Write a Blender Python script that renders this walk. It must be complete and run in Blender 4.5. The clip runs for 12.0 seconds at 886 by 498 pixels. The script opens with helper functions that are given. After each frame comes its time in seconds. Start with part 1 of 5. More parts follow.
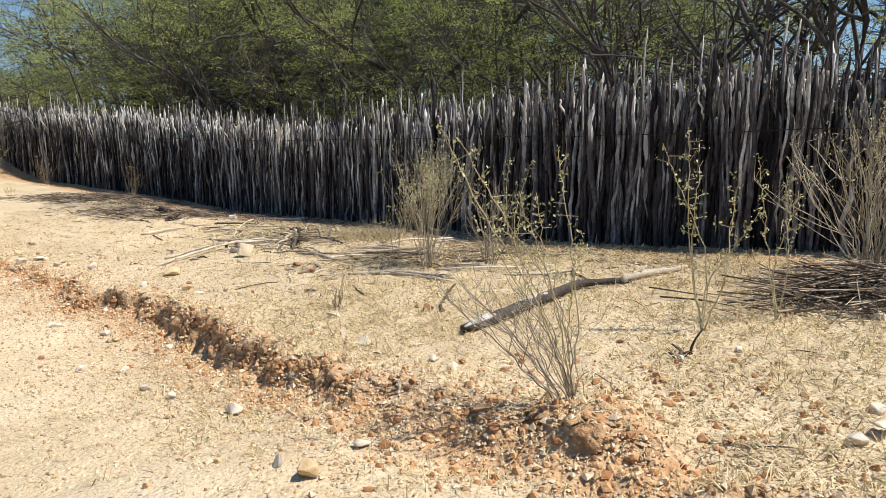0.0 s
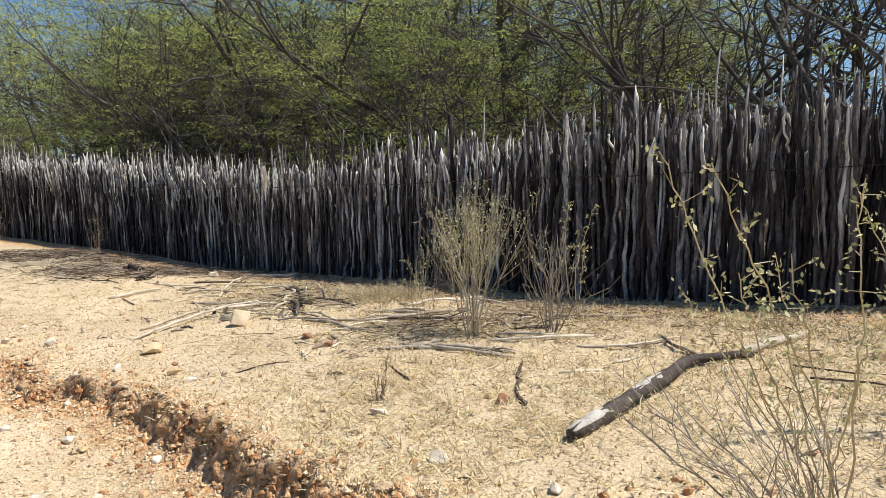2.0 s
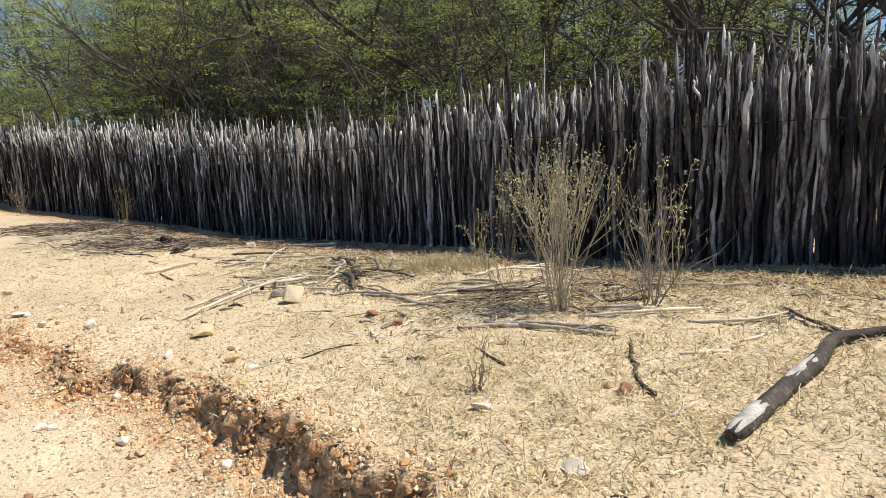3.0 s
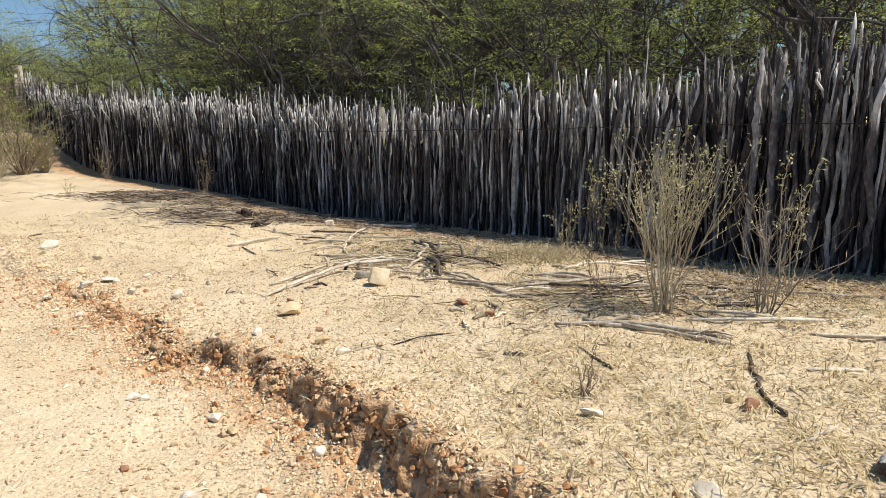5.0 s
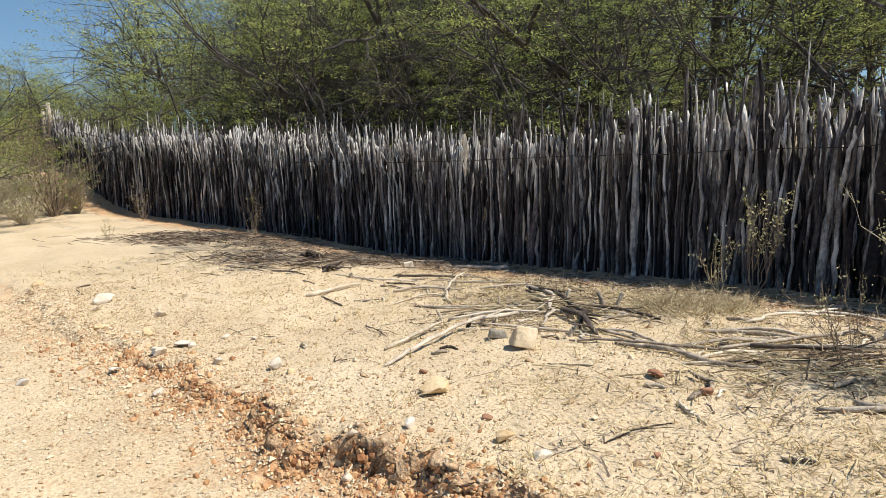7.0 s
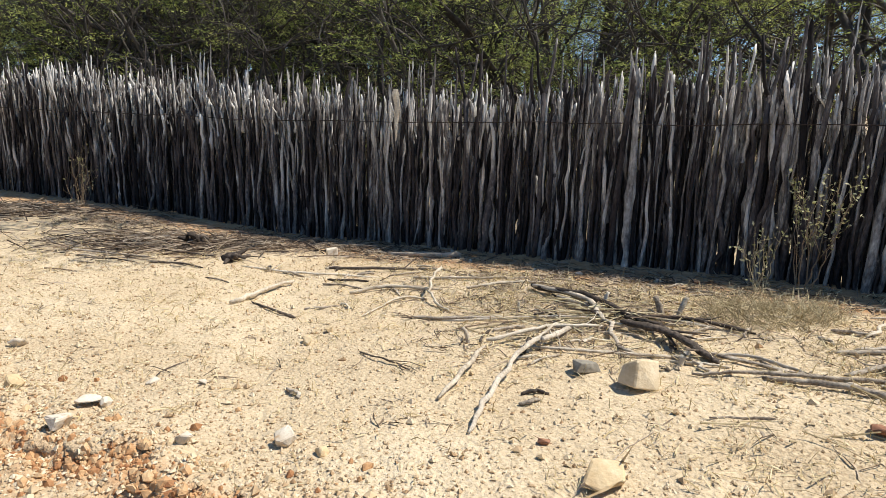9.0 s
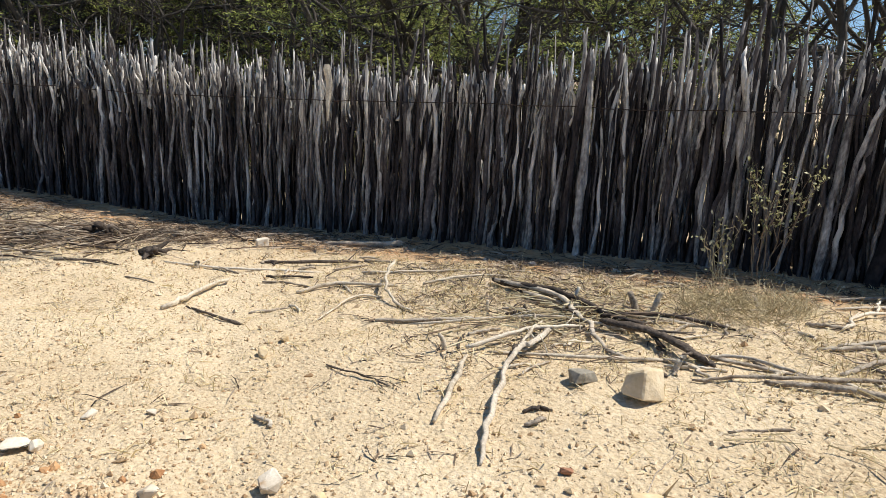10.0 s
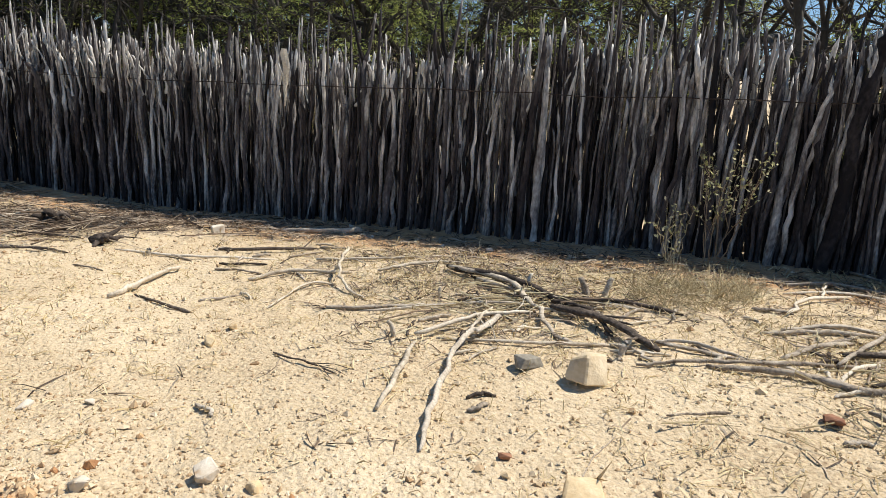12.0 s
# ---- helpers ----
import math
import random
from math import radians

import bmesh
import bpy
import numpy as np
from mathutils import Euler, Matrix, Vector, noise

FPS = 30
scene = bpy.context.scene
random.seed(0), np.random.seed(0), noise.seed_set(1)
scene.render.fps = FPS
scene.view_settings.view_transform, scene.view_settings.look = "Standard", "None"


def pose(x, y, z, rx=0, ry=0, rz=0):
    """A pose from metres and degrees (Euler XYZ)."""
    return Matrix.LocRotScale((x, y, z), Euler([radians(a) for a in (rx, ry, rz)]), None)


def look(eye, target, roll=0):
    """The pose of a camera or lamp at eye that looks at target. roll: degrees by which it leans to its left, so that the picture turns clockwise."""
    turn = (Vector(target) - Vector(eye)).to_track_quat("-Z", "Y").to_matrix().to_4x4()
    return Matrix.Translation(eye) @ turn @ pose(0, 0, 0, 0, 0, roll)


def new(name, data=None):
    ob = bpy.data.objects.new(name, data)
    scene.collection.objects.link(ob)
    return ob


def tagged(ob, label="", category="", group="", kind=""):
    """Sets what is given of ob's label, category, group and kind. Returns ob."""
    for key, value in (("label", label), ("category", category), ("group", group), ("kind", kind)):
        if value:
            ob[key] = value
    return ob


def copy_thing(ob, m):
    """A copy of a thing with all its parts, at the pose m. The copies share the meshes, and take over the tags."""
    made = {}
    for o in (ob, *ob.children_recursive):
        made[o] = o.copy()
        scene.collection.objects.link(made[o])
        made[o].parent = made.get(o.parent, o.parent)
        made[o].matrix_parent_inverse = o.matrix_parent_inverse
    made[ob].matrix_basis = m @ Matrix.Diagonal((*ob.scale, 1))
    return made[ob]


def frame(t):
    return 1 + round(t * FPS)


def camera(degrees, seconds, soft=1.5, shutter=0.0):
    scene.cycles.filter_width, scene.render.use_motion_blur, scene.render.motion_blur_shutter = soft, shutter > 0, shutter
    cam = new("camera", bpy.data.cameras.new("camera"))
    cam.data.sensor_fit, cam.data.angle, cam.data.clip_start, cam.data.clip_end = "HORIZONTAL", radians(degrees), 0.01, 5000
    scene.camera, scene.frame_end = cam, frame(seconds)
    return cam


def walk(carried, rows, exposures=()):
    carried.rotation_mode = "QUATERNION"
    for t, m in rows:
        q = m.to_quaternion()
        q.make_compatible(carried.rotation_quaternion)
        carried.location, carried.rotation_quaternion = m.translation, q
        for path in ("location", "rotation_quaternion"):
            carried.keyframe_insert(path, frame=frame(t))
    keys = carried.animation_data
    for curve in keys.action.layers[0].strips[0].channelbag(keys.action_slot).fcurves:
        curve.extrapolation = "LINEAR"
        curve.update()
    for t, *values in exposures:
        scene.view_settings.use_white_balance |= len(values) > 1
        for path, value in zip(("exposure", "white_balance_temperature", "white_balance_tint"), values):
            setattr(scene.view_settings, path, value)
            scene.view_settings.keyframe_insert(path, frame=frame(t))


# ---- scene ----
cam = camera(63.2, 12.0, soft=0.6)
PATH = [
    (0, (-0.01, 0.752, 1.416), (-0.159, 2.709, 1.031), 0.1),
    (0.5, (-0.189, 1.041, 1.374), (-0.464, 2.993, 1.032), -1.1),
    (1, (-0.428, 1.255, 1.384), (-0.576, 3.215, 1.019), -1.4),
    (1.5, (-0.55, 1.58, 1.37), (-0.727, 3.547, 1.06), -0.8),
    (2, (-0.726, 1.937, 1.329), (-0.779, 3.919, 1.07), -0.6),
    (2.5, (-0.973, 2.246, 1.311), (-0.988, 4.224, 1.015), -1.7),
    (3, (-1.18, 2.52, 1.289), (-1.281, 4.484, 0.926), -2.2),
    (3.5, (-1.341, 2.685, 1.309), (-1.485, 4.633, 0.881), -4.0),
    (3.7, (-1.38, 2.694, 1.302), (-1.551, 4.65, 0.921), -2.4),
    (5.3, (-1.484, 2.697, 1.28), (-1.788, 4.631, 0.874), 1.1),
    (5.5, (-1.58, 2.746, 1.282), (-1.925, 4.676, 0.889), 1.5),
    (6, (-1.787, 3.054, 1.234), (-2.101, 4.989, 0.836), 1.8),
    (6.5, (-2.154, 3.392, 1.267), (-2.456, 5.34, 0.933), -1.2),
    (6.7, (-2.303, 3.49, 1.243), (-2.621, 5.44, 0.932), -1.2),
    (8.3, (-3.616, 4.502, 1.215), (-3.549, 6.457, 0.799), 0.0),
    (8.5, (-3.76, 4.67, 1.224), (-3.628, 6.623, 0.815), 0.5),
    (9, (-4.118, 5.169, 1.151), (-3.832, 7.104, 0.735), 1.9),
    (9.5, (-4.432, 5.47, 1.152), (-3.968, 7.375, 0.758), 2.5),
    (10, (-4.473, 5.643, 1.197), (-3.897, 7.498, 0.717), 3.1),
    (10.5, (-4.44, 5.594, 1.187), (-3.843, 7.448, 0.732), 3.4),
    (11, (-4.429, 5.604, 1.179), (-3.813, 7.449, 0.713), 4.4),
    (11.5, (-4.396, 5.613, 1.164), (-3.801, 7.451, 0.645), 3.5),
    (12, (-4.344, 5.616, 1.198), (-3.7, 7.44, 0.687), 3.5),
]
walk(cam, [(t, look(eye, target, roll)) for t, eye, target, roll in PATH], [(0.0, 0.35), (12.0, 0.28)])

# ---- world, sun, exposure ----
SUN_TO = Vector((0.56, -0.06, 1.0)).normalized()      # towards the sun
world = bpy.data.worlds.new("world")
scene.world = world
world.use_nodes = True
wn, wl = world.node_tree.nodes, world.node_tree.links
sky = wn.new("ShaderNodeTexSky")
sky.sky_type = "NISHITA"
sky.sun_disc = False
sky.sun_elevation = math.asin(SUN_TO.z)
sky.sun_rotation = math.atan2(SUN_TO.x, SUN_TO.y)
sky.air_density, sky.dust_density, sky.ozone_density, sky.altitude = 1.4, 0.0, 2.0, 1000
# a clear dry sky, deep blue down to the tree line: the horizon haze lies lower than the trees
wc, wa, wz = wn.new("ShaderNodeTexCoord"), wn.new("ShaderNodeVectorMath"), wn.new("ShaderNodeVectorMath")
wa.operation, wz.operation = "ADD", "NORMALIZE"
wa.inputs[1].default_value = (0, 0, 0.13)
wl.new(wc.outputs["Generated"], wa.inputs[0])
wl.new(wa.outputs[0], wz.inputs[0])
wl.new(wz.outputs[0], sky.inputs[0])
wh = wn.new("ShaderNodeHueSaturation")
wh.inputs["Hue"].default_value, wh.inputs["Saturation"].default_value = 0.5, 1.16
wl.new(sky.outputs[0], wh.inputs["Color"])
wl.new(wh.outputs[0], wn["Background"].inputs[0])
wn["Background"].inputs[1].default_value = 0.092
sun_data = bpy.data.lights.new("sun", "SUN")
sun_data.energy, sun_data.angle, sun_data.color = 5.0, radians(0.55), (1.0, 0.945, 0.84)
sun = new("sun", sun_data)
sun.matrix_world = look(SUN_TO * 60, (0, 0, 0))

rng = np.random.default_rng(7)
rnd = random.Random(11)

# ---- materials ----


def material(name, stops, scale=6.0, detail=6.0, rough=0.85, bump=0.3, bump_scale=60.0, stretch=(1, 1, 1),
             fine=40.0, fine_mix=0.35, per_object=0.0, per_island=0.0, stain=None, translucent=0.0, bleach_sunlit=0.0):
    """Two scales of colour noise through a ramp, fine relief, and a change from piece to piece."""
    m = bpy.data.materials.new(name)
    m.use_nodes = True
    n, l = m.node_tree.nodes, m.node_tree.links
    bsdf = n["Principled BSDF"]
    bsdf.inputs["Roughness"].default_value = rough
    bsdf.inputs["Specular IOR Level"].default_value = 0.25
    tc = n.new("ShaderNodeTexCoord")
    mp = n.new("ShaderNodeMapping")
    mp.inputs["Scale"].default_value = stretch
    l.new(tc.outputs["Object"], mp.inputs[0])
    a = n.new("ShaderNodeTexNoise")
    a.inputs["Scale"].default_value, a.inputs["Detail"].default_value = scale, detail
    b = n.new("ShaderNodeTexNoise")
    b.inputs["Scale"].default_value, b.inputs["Detail"].default_value = fine, 4
    l.new(mp.outputs[0], a.inputs["Vector"])
    l.new(mp.outputs[0], b.inputs["Vector"])
    mix = n.new("ShaderNodeMix")
    mix.inputs[0].default_value = fine_mix
    l.new(a.outputs[0], mix.inputs[2])
    l.new(b.outputs[0], mix.inputs[3])
    value = mix.outputs[0]
    for amount, node, socket in ((per_object, "ShaderNodeObjectInfo", "Random"), (per_island, "ShaderNodeNewGeometry", "Random Per Island")):
        if amount:
            info = n.new(node)
            own = n.new("ShaderNodeMath")
            own.operation = "MULTIPLY"
            own.inputs[1].default_value = 43.0
            l.new(info.outputs[socket], own.inputs[0])
            for tex in (a, b):
                tex.noise_dimensions = "4D"
                l.new(own.outputs[0], tex.inputs["W"])
            mul = n.new("ShaderNodeMath")
            mul.operation = "MULTIPLY_ADD"
            l.new(info.outputs[socket], mul.inputs[0])
            mul.inputs[1].default_value, mul.inputs[2].default_value = amount, -amount / 2
            add = n.new("ShaderNodeMath")
            l.new(value, add.inputs[0])
            l.new(mul.outputs[0], add.inputs[1])
            value = add.outputs[0]
    # paler tone per point: bleached wood together with sunlight painted on the sticks
    if bleach_sunlit:
        at = n.new("ShaderNodeAttribute")
        at.attribute_name = "bleach_sunlit"
        more = n.new("ShaderNodeMath")
        more.operation = "MULTIPLY_ADD"
        l.new(at.outputs["Fac"], more.inputs[0])
        more.inputs[1].default_value = bleach_sunlit
        l.new(value, more.inputs[2])
        value = more.outputs[0]
    ramp = n.new("ShaderNodeValToRGB")
    els = ramp.color_ramp.elements
    els[0].position, els[0].color = stops[0][0], (*stops[0][1], 1)
    els[1].position, els[1].color = stops[-1][0], (*stops[-1][1], 1)
    for p, c in stops[1:-1]:
        els.new(p).color = (*c, 1)
    l.new(value, ramp.inputs[0])
    colour = ramp.outputs[0]
    if stain:
        w = n.new("ShaderNodeTexNoise")
        w.inputs["Scale"].default_value, w.inputs["Detail"].default_value = stain[0], 3
        l.new(tc.outputs["Object"], w.inputs["Vector"])
        r = n.new("ShaderNodeValToRGB")
        r.color_ramp.elements[0].position, r.color_ramp.elements[1].position = stain[1], stain[1] + 0.12
        l.new(w.outputs[0], r.inputs[0])
        sm = n.new("ShaderNodeMix")
        sm.data_type = "RGBA"
        l.new(r.outputs[0], sm.inputs[0])
        l.new(colour, sm.inputs[6])
        sm.inputs[7].default_value = (*stain[2], 1)
        colour = sm.outputs[2]
    l.new(colour, bsdf.inputs["Base Color"])
    c = n.new("ShaderNodeTexNoise")
    c.inputs["Scale"].default_value, c.inputs["Detail"].default_value = bump_scale, 5
    l.new(mp.outputs[0], c.inputs["Vector"])
    bp = n.new("ShaderNodeBump")
    bp.inputs["Strength"].default_value, bp.inputs["Distance"].default_value = bump, 0.01
    l.new(c.outputs[0], bp.inputs["Height"])
    l.new(bp.outputs[0], bsdf.inputs["Normal"])
    if translucent:
        tr = n.new("ShaderNodeBsdfTranslucent")
        l.new(colour, tr.inputs[0])
        ms = n.new("ShaderNodeMixShader")
        ms.inputs[0].default_value = translucent
        l.new(bsdf.outputs[0], ms.inputs[1])
        l.new(tr.outputs[0], ms.inputs[2])
        l.new(ms.outputs[0], n["Material Output"].inputs[0])
    return m


POST_TONES = [(0.31, (0.015, 0.0125, 0.013)), (0.48, (0.060, 0.050, 0.050)), (0.62, (0.135, 0.119, 0.115)), (0.75, (0.40, 0.375, 0.35)), (0.86, (0.70, 0.67, 0.63))]
WOOD = material("weathered_post", POST_TONES, scale=9, fine=75, stretch=(0.02, 0.02, 0.45), fine_mix=0.42, rough=0.9, bump=0.9, bump_scale=95, per_object=0.46, bleach_sunlit=0.30)
WOOD_FAR = material("weathered_posts_mixed", POST_TONES, scale=9, fine=75, stretch=(1, 1, 0.30), fine_mix=0.42, rough=0.9, bump=0.9, bump_scale=95, per_island=0.46, bleach_sunlit=0.44)
WOOD_PALE = material("bleached_wood", [(0.28, (0.27, 0.215, 0.15)), (0.5, (0.58, 0.50, 0.39)), (0.74, (0.78, 0.71, 0.59))], scale=9, fine=70, fine_mix=0.5,
                     stretch=(1, 1, 1), rough=0.85, bump=0.6, bump_scale=70, per_object=0.2)
WOOD_BARE = material("stripped_log_wood", [(0.25, (0.16, 0.145, 0.125)), (0.48, (0.42, 0.39, 0.35)), (0.75, (0.66, 0.63, 0.58))], scale=14, fine=70,
                     rough=0.88, bump=0.7, bump_scale=70)
WOOD_GREY = material("grey_dead_wood", [(0.28, (0.12, 0.092, 0.070)), (0.5, (0.37, 0.31, 0.24)), (0.74, (0.66, 0.58, 0.47))], scale=9, fine=70, fine_mix=0.5,
                     rough=0.9, bump=0.7, bump_scale=70, per_object=0.25, stain=(9, 0.58, (0.52, 0.45, 0.36)))
WOOD_DARK = material("charred_wood", [(0.3, (0.024, 0.018, 0.015)), (0.52, (0.080, 0.062, 0.049)), (0.75, (0.24, 0.19, 0.15))], scale=9, fine=60, fine_mix=0.5,
                     rough=0.85, bump=0.8, bump_scale=60, per_object=0.2)
WOOD_LOG = material("old_log_bark", [(0.3, (0.028, 0.022, 0.019)), (0.52, (0.085, 0.070, 0.060)), (0.75, (0.24, 0.21, 0.18))], scale=7, fine=45,
                    rough=0.9, bump=1.0, bump_scale=50)
BARK = material("tree_bark", [(0.3, (0.035, 0.030, 0.027)), (0.55, (0.095, 0.083, 0.073)), (0.8, (0.32, 0.29, 0.255))], scale=5, fine=30,
                stretch=(1, 1, 0.3), rough=0.92, bump=0.6, per_object=0.12)
LEAF = material("feathery_leaf", [(0.25, (0.13, 0.16, 0.05)), (0.5, (0.30, 0.345, 0.105)), (0.8, (0.58, 0.60, 0.20))], scale=1.2, fine=9,
                rough=0.6, bump=0.0, per_island=0.5, per_object=0.3, translucent=0.52)
LEAF_YOUNG = material("shrub_leaf", [(0.3, (0.29, 0.29, 0.12)), (0.55, (0.50, 0.48, 0.25)), (0.8, (0.72, 0.67, 0.44))], scale=4, fine=12,
                      rough=0.6, bump=0.0, per_island=0.5, translucent=0.3)
STEM = material("dry_stem", [(0.3, (0.26, 0.20, 0.11)), (0.55, (0.48, 0.40, 0.24)), (0.8, (0.66, 0.58, 0.40))], scale=4, fine=20,
                rough=0.85, bump=0.2, per_island=0.4)
STEM_PALE = material("grey_straw_stem", [(0.3, (0.23, 0.185, 0.12)), (0.55, (0.46, 0.39, 0.27)), (0.8, (0.68, 0.61, 0.46))], scale=4, fine=20,
                     rough=0.85, bump=0.2, per_object=0.3)
STEM_GREY = material("grey_brown_stem", [(0.3, (0.14, 0.115, 0.09)), (0.55, (0.30, 0.255, 0.20)), (0.8, (0.50, 0.44, 0.36))], scale=4, fine=20,
                     rough=0.85, bump=0.2, per_object=0.3)
STEM_DARK = material("brown_stem", [(0.3, (0.11, 0.08, 0.055)), (0.55, (0.25, 0.19, 0.13)), (0.8, (0.42, 0.34, 0.24))], scale=4, fine=20,
                     rough=0.85, bump=0.2, per_island=0.4)
STRAW = material("dry_grass", [(0.2, (0.30, 0.22, 0.10)), (0.5, (0.52, 0.40, 0.21)), (0.8, (0.70, 0.60, 0.38))], scale=2, fine=14,
                 rough=0.8, bump=0.0, per_island=0.6)
# dead twigs; before the fence their dark tone also imitates dappled tree shade
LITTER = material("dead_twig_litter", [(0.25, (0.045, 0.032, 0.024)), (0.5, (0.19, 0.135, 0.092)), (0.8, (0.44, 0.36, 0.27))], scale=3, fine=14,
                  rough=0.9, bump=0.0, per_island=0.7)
STONE_PALE = material("pale_quartz_stone", [(0.3, (0.50, 0.41, 0.30)), (0.55, (0.68, 0.60, 0.49)), (0.8, (0.80, 0.75, 0.67))], scale=9, fine=45,
                      rough=0.8, bump=0.5, bump_scale=40, per_object=0.15, stain=(11, 0.6, (0.45, 0.27, 0.13)))
STONE_YELLOW = material("ochre_stone", [(0.3, (0.45, 0.30, 0.15)), (0.55, (0.62, 0.47, 0.28)), (0.8, (0.74, 0.63, 0.44))], scale=9, fine=45,
                        rough=0.85, bump=0.5, bump_scale=40, per_object=0.15)
STONE_RED = material("reddish_stone", [(0.3, (0.22, 0.10, 0.06)), (0.55, (0.38, 0.20, 0.12)), (0.8, (0.52, 0.35, 0.24))], scale=9, fine=45,
                     rough=0.88, bump=0.5, bump_scale=40, per_object=0.15)
STONE_GREY = material("grey_stone", [(0.3, (0.17, 0.15, 0.12)), (0.55, (0.34, 0.31, 0.255)), (0.8, (0.50, 0.46, 0.39))], scale=9, fine=45,
                      rough=0.88, bump=0.5, bump_scale=40, per_object=0.15)
GRAVEL = material("scattered_gravel", [(0.2, (0.36, 0.235, 0.13)), (0.5, (0.56, 0.43, 0.27)), (0.8, (0.70, 0.58, 0.42))], scale=3, fine=40,
                  rough=0.88, bump=0.4, bump_scale=50, per_island=0.6)
CLOD = material("red_earth_clod", [(0.25, (0.30, 0.135, 0.06)), (0.5, (0.49, 0.28, 0.135)), (0.8, (0.64, 0.46, 0.27))], scale=3, fine=40,
                rough=0.95, bump=0.7, bump_scale=50, per_island=0.45)
WIRE = material("rusty_wire", [(0.3, (0.02, 0.014, 0.011)), (0.7, (0.07, 0.045, 0.035))], scale=20, rough=0.6, bump=0.2)


def soil_material():
    """Sandy ground; the red subsoil shows where the mesh says the topsoil is gone."""
    m = material("sandy_soil", [(0.27, (0.28, 0.195, 0.115)), (0.41, (0.50, 0.385, 0.245)), (0.55, (0.61, 0.485, 0.325)), (0.76, (0.72, 0.615, 0.455))], scale=1.1, detail=11, fine=55,
                 fine_mix=0.6, rough=0.95, bump=1.0, bump_scale=42)
    n, l = m.node_tree.nodes, m.node_tree.links
    bsdf = n["Principled BSDF"]
    old = bsdf.inputs["Base Color"].links[0].from_socket
    at = n.new("ShaderNodeAttribute")
    at.attribute_name = "subsoil"
    no = n.new("ShaderNodeTexNoise")
    no.inputs["Scale"].default_value, no.inputs["Detail"].default_value = 7, 7
    geo = n.new("ShaderNodeNewGeometry")
    l.new(geo.outputs["Position"], no.inputs["Vector"])
    ad = n.new("ShaderNodeMath")
    ad.operation = "MULTIPLY_ADD"
    l.new(no.outputs[0], ad.inputs[0])
    ad.inputs[1].default_value = 1.6
    sub = n.new("ShaderNodeMath")
    sub.operation = "SUBTRACT"
    l.new(at.outputs["Fac"], sub.inputs[0])
    sub.inputs[1].default_value = 1.1
    l.new(sub.outputs[0], ad.inputs[2])
    ad.use_clamp = True
    red = n.new("ShaderNodeValToRGB")
    red.color_ramp.elements[0].position, red.color_ramp.elements[0].color = 0.3, (0.34, 0.15, 0.06, 1)
    red.color_ramp.elements[1].position, red.color_ramp.elements[1].color = 0.72, (0.63, 0.38, 0.185, 1)
    n2 = n.new("ShaderNodeTexNoise")
    n2.inputs["Scale"].default_value, n2.inputs["Detail"].default_value = 22, 6
    l.new(geo.outputs["Position"], n2.inputs["Vector"])
    l.new(n2.outputs[0], red.inputs[0])
    mx = n.new("ShaderNodeMix")
    mx.data_type = "RGBA"
    l.new(ad.outputs[0], mx.inputs[0])
    l.new(old, mx.inputs[6])
    l.new(red.outputs[0], mx.inputs[7])
    l.new(mx.outputs[2], bsdf.inputs["Base Color"])
    return m


SOIL = soil_material()
for node in SOIL.node_tree.nodes:
    if node.type == "BUMP":
        node.inputs["Distance"].default_value = 0.020
STONE_TAN = material("tan_rock", [(0.3, (0.50, 0.38, 0.23)), (0.55, (0.66, 0.54, 0.37)), (0.8, (0.78, 0.68, 0.52))], scale=9, fine=45,
                     rough=0.85, bump=0.6, bump_scale=40)

# ---- mesh helpers ----


def mesh_of(name, verts, faces, mat, smooth=False):
    me = bpy.data.meshes.new(name)
    if isinstance(faces, np.ndarray):
        faces = faces.tolist()
    me.from_pydata(np.asarray(verts, float).tolist(), [], faces)
    me.materials.append(mat)
    if smooth:
        me.polygons.foreach_set("use_smooth", [True] * len(me.polygons))
    me.update()
    return me


def part(name, me, parent, label=""):
    ob = new(name, me)
    ob.parent = parent
    return tagged(ob, label)


class Soup:
    """Collects pieces of one mesh."""

    def __init__(self):
        self.v, self.f, self.n = [], [], 0

    def add(self, verts, faces):
        self.v.append(np.asarray(verts, float))
        self.f.extend([tuple(i + self.n for i in f) for f in faces])
        self.n += len(verts)

    def mesh(self, name, mat, smooth=False):
        return mesh_of(name, np.concatenate(self.v), self.f, mat, smooth)


def tube(points, radii, sides=6, rough=0.0, gen=rng, cap=True, groove=0.0):
    """A bent, tapering, uneven rod along points."""
    p = np.asarray(points, float)
    n = len(p)
    d = np.gradient(p, axis=0)
    d /= np.linalg.norm(d, axis=1)[:, None] + 1e-9
    ref = np.where(np.abs(d[:, 2:3]) > 0.8, np.array([[1.0, 0, 0]]), np.array([[0, 0, 1.0]]))
    a = np.cross(d, ref)
    a /= np.linalg.norm(a, axis=1)[:, None] + 1e-9
    b = np.cross(d, a)
    ang = np.arange(sides) * 2 * math.pi / sides
    r = np.asarray(radii, float)[:, None] * (1 + rough * gen.uniform(-1, 1, (n, sides)))
    if groove:
        r = r * (1 + groove * gen.uniform(-1, 1, sides))
    v = p[:, None, :] + r[..., None] * (np.cos(ang)[None, :, None] * a[:, None, :] + np.sin(ang)[None, :, None] * b[:, None, :])
    v = v.reshape(-1, 3)
    f = [(i * sides + j, i * sides + (j + 1) % sides, (i + 1) * sides + (j + 1) % sides, (i + 1) * sides + j)
         for i in range(n - 1) for j in range(sides)]
    if cap:
        f.append(tuple(range(sides))[::-1])
        f.append(tuple((n - 1) * sides + j for j in range(sides)))
    return v, f


